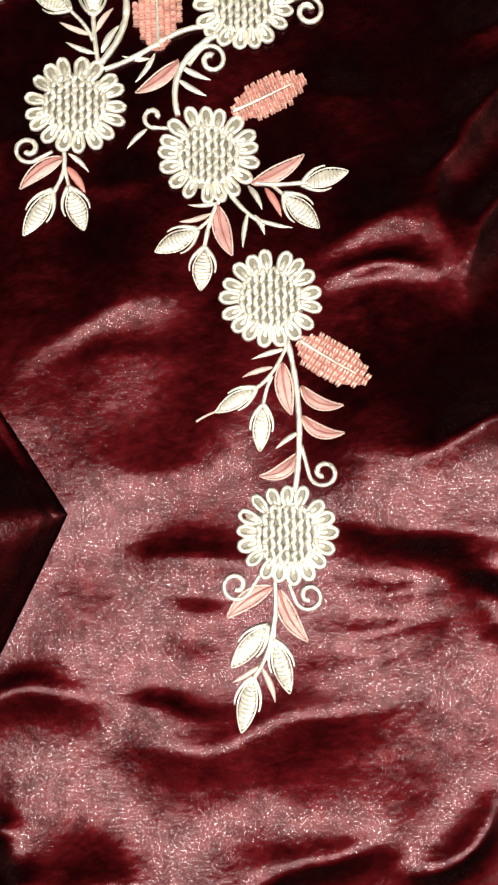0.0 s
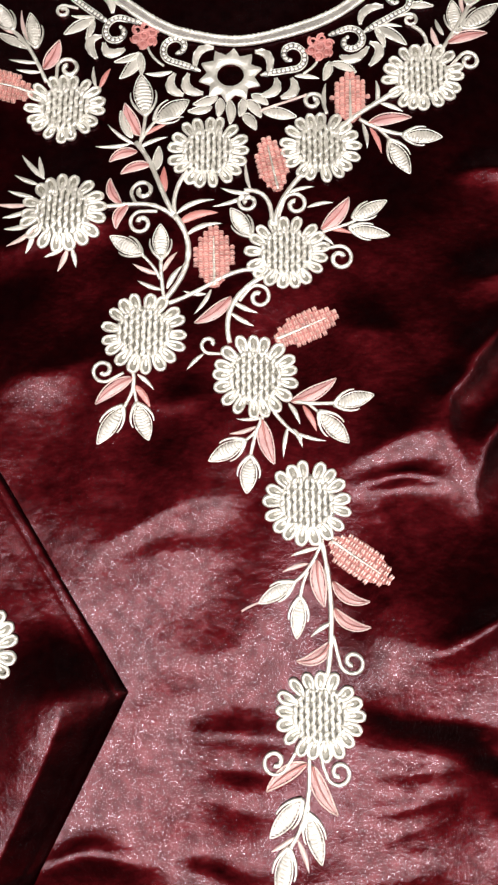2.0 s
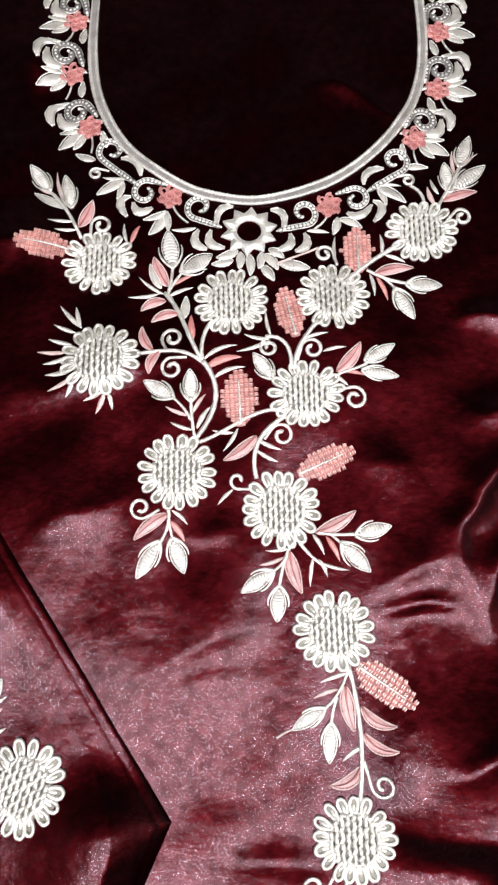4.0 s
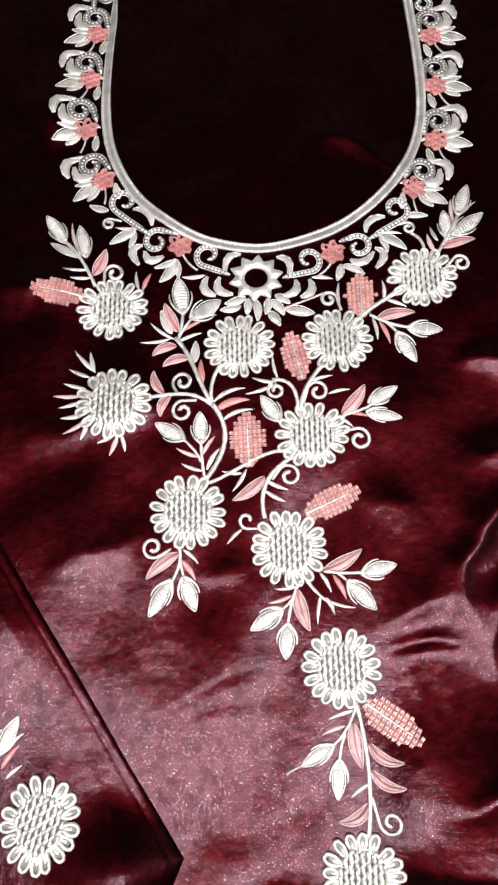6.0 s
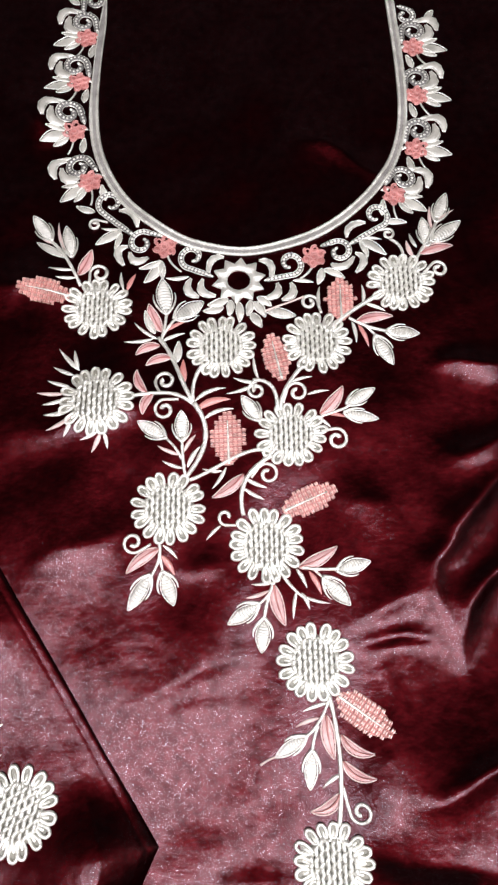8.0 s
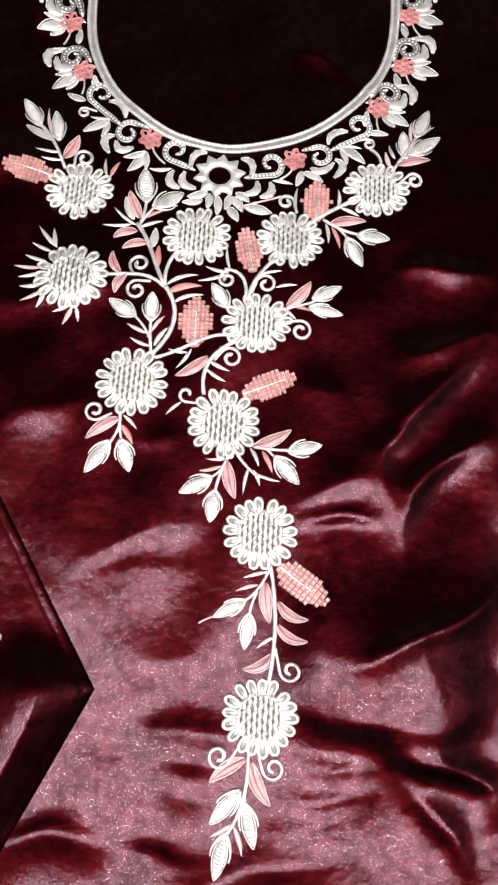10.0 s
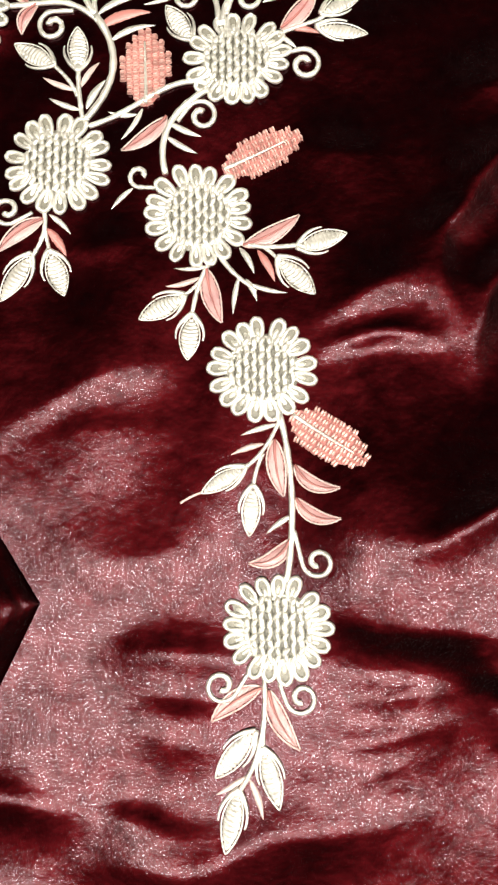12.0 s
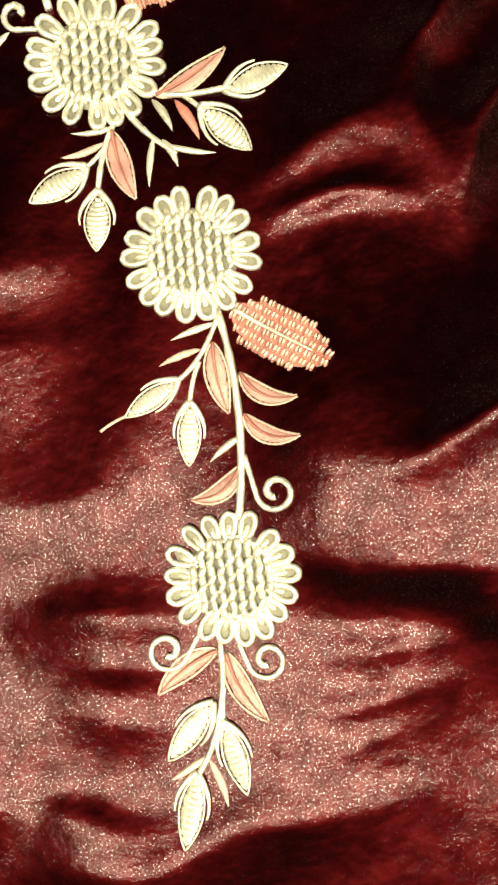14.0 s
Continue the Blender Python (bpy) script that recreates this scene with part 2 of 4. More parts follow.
def lean_at(drape, x, y, e=0.002):
    """The turn that lays a piece flat on the cloth at a place."""
    gx = (drape(x + e, y) - drape(x - e, y)) / (2 * e)
    gy = (drape(x, y + e) - drape(x, y - e)) / (2 * e)
    up = Vector((-gx, -gy, 1)).normalized()
    return Vector((0, 0, 1)).rotation_difference(up).to_matrix().to_4x4()


# ---- mesh helpers ----
loose = random.Random(11)

def mesh_object(name, verts, faces, material, parent=None, label="", smooth=True, slots=()):
    me = bpy.data.meshes.new(name)
    me.from_pydata(verts, [], faces)
    me.materials.append(material)
    for s in slots:
        me.materials.append(s)
    if smooth:
        me.polygons.foreach_set("use_smooth", [True] * len(me.polygons))
    ob = new(name, me)
    if parent is not None:
        ob.parent = parent
    if label:
        tagged(ob, label)
    return ob


def bezier(p, count):
    """Points of a Bezier curve of any order."""
    out = []
    for i in range(count + 1):
        t, q = i / count, [Vector(v) for v in p]
        while len(q) > 1:
            q = [a.lerp(b, t) for a, b in zip(q, q[1:])]
        out.append(q[0])
    return out


def tube(path, radius, flat=0.8, sides=8, lift=0.0, drape=None, jitter=0.1):
    """A cord laid on the cloth along (x, y) points; radius(t) for t from 0 to 1. Returns vertices and faces."""
    drape = drape or z_at
    verts, faces, n = [], [], len(path)
    for i, p in enumerate(path):
        a, b = path[max(i - 1, 0)], path[min(i + 1, n - 1)]
        d = (b - a).normalized() if (b - a).length > 1e-9 else Vector((1, 0))
        side, r = Vector((-d.y, d.x)), radius(i / (n - 1)) * loose.uniform(1 - jitter, 1 + jitter)
        z = drape(p.x, p.y) + lift
        for k in range(sides):
            g = 2 * math.pi * k / sides
            q = p + side * (r * math.cos(g))
            verts.append((q.x, q.y, z + r * flat * (0.75 + math.sin(g))))
    for i in range(n - 1):
        for k in range(sides):
            a, b = i * sides + k, i * sides + (k + 1) % sides
            faces.append((a, b, b + sides, a + sides))
    faces.append(tuple(range(sides))[::-1])
    faces.append(tuple((n - 1) * sides + k for k in range(sides)))
    return verts, faces


def joined(*pieces):
    verts, faces = [], []
    for v, f in pieces:
        o = len(verts)
        verts += v
        faces += [tuple(i + o for i in q) for q in f]
    return verts, faces


def blade(path, width, height, stitches=0, skew=1.0, ripple=0.00010, drape=None, lift=0.0, outline=None):
    """A padded satin-stitched leaf along a path: domed, pointed at both ends, with slanting stitch ribs."""
    drape = drape or z_at
    verts, faces, n, m = [], [], len(path), 7
    for i, p in enumerate(path):
        t = i / (n - 1)
        a, b = path[max(i - 1, 0)], path[min(i + 1, n - 1)]
        d = (b - a).normalized()
        side = Vector((-d.y, d.x))
        w = 0.5 * width * max(0.06, outline(t) if outline else math.sin(math.pi * t**skew) ** 0.8)
        fray = (loose.uniform(0.88, 1.06), loose.uniform(0.88, 1.06))
        for k in range(m):
            u = -1 + 2 * k / (m - 1)
            q = p + side * (w * u * fray[k > 2])
            rib = ripple * math.sin(6.2832 * (t * stitches + 0.9 * abs(u))) if stitches else 0
            dome = math.sqrt(max(0.0, 1 - u * u))
            verts.append((q.x, q.y, drape(q.x, q.y) + lift - 0.0003 + (height * (w / (0.5 * width)) ** 0.5 + rib) * dome))
    for i in range(n - 1):
        for k in range(m - 1):
            a = i * m + k
            faces.append((a, a + 1, a + m + 1, a + m))
        faces.append((i * m, i * m + m, i * m + 2 * m - 1, i * m + m - 1))
    return verts, faces


# ---- embroidery ----
def bent(base, tip, bend):
    a, b = Vector(base), Vector(tip)
    d = b - a
    return [a, (a + b) / 2 + Vector((-d.y, d.x)) * bend, b]


CLOTH = {}


def stem(points, w0, w1=None, material=None, on="panel", name="stem"):
    w1 = w1 or w0
    path = bezier(points, 22)
    v, f = tube(path, lambda t: 0.5 * (w0 + (w1 - w0) * t) * (1 + 0.06 * math.sin(t * 90)), drape=CLOTH[on][1])
    return mesh_object(name, v, f, material or WHITE, CLOTH[on][0])


def leaf(base, tip, width, bend=0.12, material=None, on="panel", name="narrow_leaf"):
    """A narrow satin-stitch leaf with no vein."""
    count = max(10, int((Vector(tip) - Vector(base)).length / 0.0005))
    path, wide = bezier(bent(base, tip, bend), count), width >= 0.0034 and material is None
    v, f = blade(path, width, 0.0009, count / 2.2, 0.8, drape=CLOTH[on][1])
    ob = mesh_object(name, v, f, SATIN if wide else material or WHITE, CLOTH[on][0])
    if wide:
        for s in (-1, 1):
            line = []
            for i, p in enumerate(path):
                d = (path[min(i + 1, count)] - path[max(i - 1, 0)]).normalized()
                line.append(p + Vector((-d.y, d.x)) * (s * 0.45 * width * max(0.03, math.sin(math.pi * (i / count) ** 0.8) ** 0.8)))
            v, f = tube(line, lambda t: 0.00034 * (1 + 0.3 * math.sin(t * 100)), 0.9, 6, 0.0003, CLOTH[on][1])
            mesh_object("corded_rim", v, f, WHITE, ob)
    return ob


def claw(base, bulge, tip, width):
    """A fat comma-shaped satin leaf with blunt ends and a thin corded rim on its outer side."""
    path = bezier([base, bulge, tip], 22)
    size = lambda t: 0.5 * width * max(0.12, math.sin(math.pi * (0.05 + 0.93 * t) ** 1.2)) ** 0.6
    v, f = tube(path, lambda t: size(t) * (1 + 0.02 * math.sin(t * 70)), 0.36, 14, 0.0001, None, 0.015)
    ob = mesh_object("claw_leaf", v, f, SATIN, CLOTH["panel"][0], "fat cream comma-shaped satin leaf")
    a, b, m = Vector(base), Vector(tip), Vector(bulge)
    out = 1 if (b - a).x * (m - a).y - (b - a).y * (m - a).x > 0 else -1
    for s, thick in ((out, 0.00046), (-out, 0.00032)):
        line = []
        for i, p in enumerate(path):
            d = (path[min(i + 1, 22)] - path[max(i - 1, 0)]).normalized()
            line.append(p + Vector((-d.y, d.x)) * (s * 0.94 * size(i / 22)))
        v, f = tube(line, lambda t: thick * (1 + 0.3 * math.sin(t * 110)), 0.9, 6, 0.0002)
        mesh_object("corded_rim", v, f, WHITE, ob)
    return ob


def veined_leaf(base, tip, width, bend=0.15, on="panel"):
    """A pink leaf with a pale corded outline and vein."""
    drape, path = CLOTH[on][1], bezier(bent(base, tip, bend), 26)
    v, f = blade(path, width, 0.0007, 13, 0.85, drape=drape)
    ob = mesh_object("pink_leaf", v, f, BLUSH, CLOTH[on][0], "blush pink satin-stitched leaf with pale corded outline")
    edges = []
    for s in (-1, 0, 1):
        line = []
        for i, p in enumerate(path):
            t = i / 26
            d = (path[min(i + 1, 26)] - path[max(i - 1, 0)]).normalized()
            w = 0.46 * width * max(0.02, math.sin(math.pi * t**0.85) ** 0.8)
            line.append(p + Vector((-d.y, d.x)) * (s * w))
        edges.append(tube(line, lambda t: 0.00032 * (1 + 0.25 * math.sin(t * 90)) if s else 0.00042 * (1.2 - t), 0.8, 6, 0.0001 if s else 0.0007, drape))
    v, f = joined(edges[0], edges[2])
    mesh_object("corded_outline", v, f, PALE, ob, "pale corded outline")
    mesh_object("vein", *edges[1], DEEP, ob, "deep pink vein")
    return ob


def bud(base, tip, width, on="panel", sepals=True, bend=0.0):
    """A closed cream bud with fishbone stitching, held by two thin sepals."""
    drape, a, width = CLOTH[on][1], Vector(base), width * 0.90
    b = a.lerp(Vector(tip), 0.97)
    path = bezier(bent(a, b, bend), 60)
    v, f = blade(path, width * 0.84, 0.0009, 12, 0.95, 0.00036, drape)
    ob = mesh_object("bud", v, f, SATIN, CLOTH[on][0], "closed cream bud with ribbed fishbone stitching")
    d = b - a
    side = Vector((-d.y, d.x)).normalized()
    rim = []
    for s in (-1, 1):
        line = []
        for i, p in enumerate(path):
            t = i / 60
            line.append(p + side * (s * 0.385 * width * math.sin(math.pi * t**0.95) ** 0.8))
        rim.append(tube(line, lambda t: 0.00026, 0.8, 6, 0.0002, drape))
    v, f = joined(*rim)
    mesh_object("corded_rim", v, f, WHITE, ob)
    if sepals:
        for s in (-1, 1):
            q = [a - d * 0.06, a + d * 0.12 + side * (s * 0.42 * width), a + d * 0.36 + side * (s * 0.60 * width), a + d * 0.55 + side * (s * 0.50 * width)]
            v, f = tube(bezier(q, 14), lambda t: 0.00082 * (1.05 - 0.7 * t), 0.8, 6, 0.0002, drape)
            mesh_object("sepal", v, f, WHITE, ob)
    return ob


def spiral(start, centre, radius, sense, turns=1.15, tight=0.26):
    """Points that run from start on to a circle and wind inwards; sense 1: anticlockwise."""
    s, c = Vector(start), Vector(centre)
    a0 = math.atan2(s.y - c.y, s.x - c.x)
    far = (s - c).length
    lead = math.acos(min(1, radius / max(far, radius * 1.001))) if far > radius else 0
    a1 = a0 + sense * lead
    out = []
    if far > radius * 1.05:
        p = c + Vector((math.cos(a1), math.sin(a1))) * radius
        back = Vector((math.sin(a1), -math.cos(a1))) * sense
        out = bezier([s, p + back * ((s - p).length * 0.45), p], 10)[:-1]
    n = int(34 * turns)
    for i in range(n + 1):
        t = i / n
        a = a1 + sense * t * turns * 2 * math.pi
        r = radius * (1 - (1 - tight) * t**1.15)
        out.append(c + Vector((math.cos(a), math.sin(a))) * r)
    return out


def curl(start, centre, radius, sense, width=0.0013, turns=1.2, on="panel", material=None):
    path = spiral(start, centre, radius, sense, turns)
    v, f = tube(path, lambda t: 0.5 * width * (0.85 + 0.45 * t), drape=CLOTH[on][1])
    return mesh_object("curled_tendril", v, f, material or WHITE, CLOTH[on][0])


def scroll(start, centre, radius, sense, width=0.0030, turns=0.95):
    """A beaded scroll: a flat silver-grey band edged with cords, with a row of cream beads on it."""
    path, width = spiral(start, centre, radius, sense, turns, 0.34), 1.12 * width
    fine = [path[0]]
    for a, b in zip(path, path[1:]):
        k = max(1, int((b - a).length / 0.0004))
        fine += [a.lerp(b, (i + 1) / k) for i in range(k)]
    v, f = tube(fine, lambda t: 0.5 * width * min(1, 0.25 + 14 * t, 0.35 + 14 * (1 - t)), 0.35, 8)
    band = mesh_object("scroll", v, f, SILVER, CLOTH["panel"][0], "silver-grey scroll band with raised cream beading")
    sides, beads, run = ([], []), [], 0.0
    for i, p in enumerate(fine):
        d = (fine[min(i + 1, len(fine) - 1)] - fine[max(i - 1, 0)]).normalized()
        n = Vector((-d.y, d.x))
        for s, line in zip((-1, 1), sides):
            line.append(p + n * (s * 0.46 * width * min(1, 0.1 + 0.06 * i, 0.2 + 0.06 * (len(fine) - 1 - i))))
        if i:
            run += (p - fine[i - 1]).length
        if run > 0.0019:
            run = 0.0
            z = z_at(p.x, p.y) + 0.0008
            ring = [(p.x + 0.00098 * math.cos(g), p.y + 0.00098 * math.sin(g), z) for g in (0, 1.05, 2.09, 3.14, 4.19, 5.24)]
            top = [(p.x + 0.00066 * math.cos(g), p.y + 0.00066 * math.sin(g), z + 0.00045) for g in (0, 1.05, 2.09, 3.14, 4.19, 5.24)]
            beads.append((ring + top, [(k, (k + 1) % 6, 6 + (k + 1) % 6, 6 + k) for k in range(6)] + [(6, 7, 8, 9, 10, 11)]))
    v, f = joined(*[tube(line, lambda t: 0.00034, 0.9, 6, 0.0002) for line in sides], *beads)
    mesh_object("beading", v, f, WHITE, band)
    return band


def grid_leaf(base, tip, width, on="panel"):
    """A pink leaf of small woven blocks with a stepped edge and a cream midrib."""
    drape, a, b = CLOTH[on][1], Vector(base), Vector(tip)
    d = b - a
    length, u = d.length, d.normalized()
    side = Vector((-u.y, u.x))

    def shape(t):
        return math.sin(math.pi * (0.07 + 0.88 * t)) ** 0.8

    v, f = blade([a.lerp(b, i / 20) for i in range(21)], width * 1.10, 0.0006, drape=drape, outline=shape)
    ob = mesh_object("woven_leaf", v, f, DEEP, CLOTH[on][0], "pink block-stitched leaf with stepped edge")
    pitch, blocks, r = 0.0023, [], random.Random(int(1e5 * (a.x + 3 * b.y)))
    rows = int(length / pitch)
    for i in range(rows):
        t = (i + 0.5) / rows
        half = 0.5 * width * shape(t)
        cols = max(1, int(half / pitch + 0.25))
        for s in (-1, 1):
            for k in range(cols):
                c = a + u * (t * length) + side * (s * (k + 0.55) * pitch)
                z, slant = drape(c.x, c.y), r.uniform(-0.2, 0.2)
                c = c + u * r.uniform(-0.00012, 0.00012)
                x1, y1 = side * math.cos(slant) + u * math.sin(slant), u * math.cos(slant) - side * math.sin(slant)
                for e in (-1, 1):
                    o, bar, top = c + y1 * (e * 0.00046), 0.00112 * r.uniform(0.92, 1.05), r.uniform(0.0010, 0.0014)
                    ring = [(-1, -0.5), (-0.5, -1), (0.5, -1), (1, -0.5), (1, 0.5), (0.5, 1), (-0.5, 1), (-1, 0.5)]
                    low = [o + x1 * (p * bar) + y1 * (q * 0.00047) for p, q in ring]
                    bv = [(q.x, q.y, z + 0.0002) for q in low] + [(o.x + 0.6 * (q.x - o.x), o.y + 0.6 * (q.y - o.y), z + top) for q in low]
                    blocks.append((bv, [(g, (g + 1) % 8, 8 + (g + 1) % 8, 8 + g) for g in range(8)] + [tuple(range(8, 16))]))
    v, f = joined(*blocks)
    mesh_object("block_stitching", v, f, KNOT, ob, smooth=False)
    v, f = tube([a.lerp(b, 0.02 + 0.8 * i / 16) for i in range(17)], lambda t: 0.00072 * (1.05 - 0.6 * t), 0.8, 6, 0.0007, drape)
    mesh_object("midrib", v, f, WHITE, ob, "cream midrib")
    return ob


def petal_mesh():
    """A looped petal of the sunflower: a cord bent to a drop round a sunken fill. It points along +x from its own foot."""
    path = []
    for i in range(29):
        g = 2 * math.pi * i / 28
        x = 0.0037 - 0.0037 * math.cos(g)
        y = 0.00225 * math.sin(g) * (0.50 + 0.55 * (x / 0.0074))
        path.append(Vector((x, y)))
    v, f = tube(path, lambda t: 0.00080, 0.95, 6, 0.0002, lambda x, y: 0.0)
    n = len(v)
    ring = [(p.x, p.y, 0.0004) for p in path[:-1]]
    v = v + ring + [(0.0040, 0, 0.0003)]
    f = f + [(n + k, n + (k + 1) % 28, n + 28) for k in range(28)]
    fill = len(f)
    n = len(v)
    v = v + [(0.0024 + 0.0022 * a * math.cos(g), (0.00075 + 0.00030 * math.cos(g)) * a * math.sin(g), h) for a, h in ((1.0, 0.0002), (0.7, 0.0008), (0.25, 0.0011)) for g in [2 * math.pi * k / 10 for k in range(10)]]
    f = f + [(n + 10 * j + k, n + 10 * j + (k + 1) % 10, n + 10 * j + 10 + (k + 1) % 10, n + 10 * j + 10 + k) for j in (0, 1) for k in range(10)] + [tuple(n + 20 + k for k in range(10))]
    me = bpy.data.meshes.new("petal")
    me.from_pydata(v, [], f)
    me.materials.append(WHITE)
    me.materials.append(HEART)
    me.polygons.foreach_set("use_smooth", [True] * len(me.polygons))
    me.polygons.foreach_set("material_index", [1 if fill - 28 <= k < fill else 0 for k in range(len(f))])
    return me


def stitch_mesh():
    """One raised bar of the basket weave, along y."""
    path = [Vector((0.00014 * math.sin(2.2 * t), 0.0016 * t)) for t in (-1, -0.8, -0.4, 0, 0.4, 0.8, 1)]
    v, f = tube(path, lambda t: 0.00092 * (0.74 + 0.30 * math.sin(math.pi * t)), 0.95, 6, 0.0003, lambda x, y: 0.0)
    me = bpy.data.meshes.new("basket_stitch")
    me.from_pydata(v, [], f)
    me.materials.append(WHITE)
    me.polygons.foreach_set("use_smooth", [True] * len(me.polygons))
    return me


PETAL, STITCH = petal_mesh(), stitch_mesh()


def flower(x, y, rx, ry, turn=0.0, on="panel", petals=17):
    """A cream sunflower: looped petals round a basket-woven heart, on a beige backing darkened as shade."""
    parent, drape = CLOTH[on]
    r = random.Random(int(1e5 * (x + 2 * y)))
    sx, sy = rx / 0.0178, ry / 0.0178
    verts, faces = [], []
    for k, rad in enumerate((0.0005, 0.004, 0.008, 0.0112, 0.0126)):
        for i in range(32):
            g = 2 * math.pi * i / 32
            px, py = x + sx * rad * math.cos(g), y + sy * rad * math.sin(g)
            verts.append((px, py, drape(px, py) + (0.0007 if k < 4 else -0.0002)))
    for k in range(4):
        for i in range(32):
            faces.append((k * 32 + i, (k + 1) * 32 + i, (k + 1) * 32 + (i + 1) % 32, k * 32 + (i + 1) % 32))
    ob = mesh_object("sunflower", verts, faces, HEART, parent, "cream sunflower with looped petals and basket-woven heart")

    def lay(me, name, px, py, a, grow=(1, 1, 1), lift=0.0):
        o = new(name, me)
        o.parent = ob
        wx, wy = x + sx * px, y + sy * py
        lean = lean_at(drape, wx, wy)
        o.matrix_basis = Matrix.Translation((wx, wy, drape(wx, wy) + lift)) @ lean @ Matrix.Diagonal((sx, sy, 1, 1)) @ Matrix.Rotation(a, 4, "Z") @ Matrix.Diagonal((*grow, 1))

    a0 = r.uniform(0, 1)
    for i in range(petals):
        a = a0 + 2 * math.pi * i / petals + r.uniform(-0.05, 0.05)
        foot = 0.0098 + r.uniform(-0.0004, 0.0003)
        lay(PETAL, "petal", foot * math.cos(a), foot * math.sin(a), a + r.uniform(-0.12, 0.12), (r.uniform(0.97, 1.06), r.uniform(0.9, 1.1), r.uniform(0.85, 1.2)))
    c, s = math.cos(turn), math.sin(turn)
    for k in range(-4, 5):
        for n in range(-5, 6):
            zig = 1 if (n + k) % 2 else -1
            u, v = k * 0.00245 + r.uniform(-0.00012, 0.00012), n * 0.00225 + r.uniform(-0.0002, 0.0002)
            if math.hypot(u, v) < 0.0106:
                lay(STITCH, "basket_stitch", u * c - v * s, u * s + v * c, turn + zig * 0.28 + r.uniform(-0.10, 0.10), (r.uniform(0.85, 1.15), r.uniform(0.92, 1.10), r.uniform(0.85, 1.25)), 0.0006)
    ring = []
    for i in range(46):
        a, q = 2 * math.pi * i / 46 + r.uniform(-0.05, 0.05), r.uniform(0.0098, 0.0110)
        g = a + r.uniform(0.6, 1.5)
        p = Vector((x + sx * q * math.cos(a), y + sy * q * math.sin(a)))
        e = Vector((math.cos(g), math.sin(g))) * 0.0011
        ring.append(tube([p - e, p, p + e], lambda t: 0.00042 * (0.6 + 0.8 * math.sin(math.pi * t)), 0.9, 5, 0.0007, drape))
    v, f = joined(*ring)
    mesh_object("stitched_ring", v, f, WHITE, ob)
    return ob


def rosette(x, y, size=0.0066):
    """A small pink rosette of curled loops."""
    loops = []
    for i in range(7):
        cx, cy = (x, y) if i == 6 else (x + size * 0.66 * math.cos(i * 1.0472 + 0.3), y + size * 0.66 * math.sin(i * 1.0472 + 0.3))
        path = [Vector((cx + size * (0.37 - 0.22 * k / 20) * math.cos(i + k * 0.44), cy + size * (0.37 - 0.22 * k / 20) * math.sin(i + k * 0.44))) for k in range(21)]
        loops.append(tube(path, lambda t: 0.00050, 0.9, 6, 0.0005))
    disc = [(x, y, z_at(x, y) + 0.0006)] + [(x + size * 0.84 * (1 + 0.1 * math.cos(6 * g)) * math.cos(g), y + size * 0.84 * (1 + 0.1 * math.cos(6 * g)) * math.sin(g), z_at(x, y) + 0.0003) for g in [2 * math.pi * k / 24 for k in range(24)]]
    ob = mesh_object("rosette", disc, [(0, 1 + k, 1 + (k + 1) % 24) for k in range(24)], DEEP, CLOTH["panel"][0], "small pink rosette of curled cord loops")
    for v, f in loops:
        mesh_object("curled_loop", v, f, CORAL, ob)
    return ob


def border_unit(x, y, side, turn):
    """One repeat of the neck border: rosette, beaded scroll, two claws and leaves. side 1: the scroll opens to the left."""
    c, s = math.cos(turn), math.sin(turn)

    def at(px, py):
        u, v = side * px * 0.00031, -py * 0.00033
        return (x + u * c - v * s, y + u * s + v * c)

    rosette(x, y)
    scroll(at(19, -14), at(-10, -37), 0.0070, side, 0.0034, 1.1)
    claw(at(-26, -58), at(-64, -70), at(-57, -30), 0.0052)
    claw(at(-40, -48), at(-50, -12), at(-14, -16), 0.0054)
    leaf(at(-16, -63), at(-50, -68), 0.0032, 0.1 * side)
    leaf(at(-12, 4), at(-64, 18), 0.0078, -0.06 * side)
    leaf(at(-12, 6), at(-40, 28), 0.0050, 0.1 * side)
    leaf(at(-16, -3), at(-52, -10), 0.0036, 0.0)
    leaf(at(10, -10), at(26, -2), 0.0030, 0.1 * side)
    leaf(at(14, 44), at(18, 14), 0.0042, 0.05 * side)
    stem([at(-3, 16), at(-4, 30), at(-14, 44)], 0.0011)


def star_ring(x, y, outer, hole, points=10):
    """The medallion: a padded cream star round a bare velvet hole."""
    verts, faces, n = [], [], points * 8
    for k, (rad, z) in enumerate(((hole, -0.0003), (hole * 1.04, 0.0010), (hole * 1.35, 0.0016), (0.0, 0.0012), (0.0, -0.0004))):
        for i in range(n):
            g = 2 * math.pi * i / n + 0.15
            tooth = abs(((i / 8) % 1) - 0.5) * 2
            r = rad if rad else outer * (0.74 + 0.27 * tooth**1.4) * (0.96 if k == 3 else 1.0)
            px, py = x + r * math.cos(g), y + 0.94 * r * math.sin(g)
            verts.append((px, py, z_at(px, py) + z + 0.00012 * math.sin(i * 2.4)))
    for k in range(4):
        for i in range(n):
            faces.append((k * n + i, (k + 1) * n + i, (k + 1) * n + (i + 1) % n, k * n + (i + 1) % n))
    return mesh_object("medallion", verts, faces, WHITE, CLOTH["panel"][0], "padded cream star medallion with an open centre")


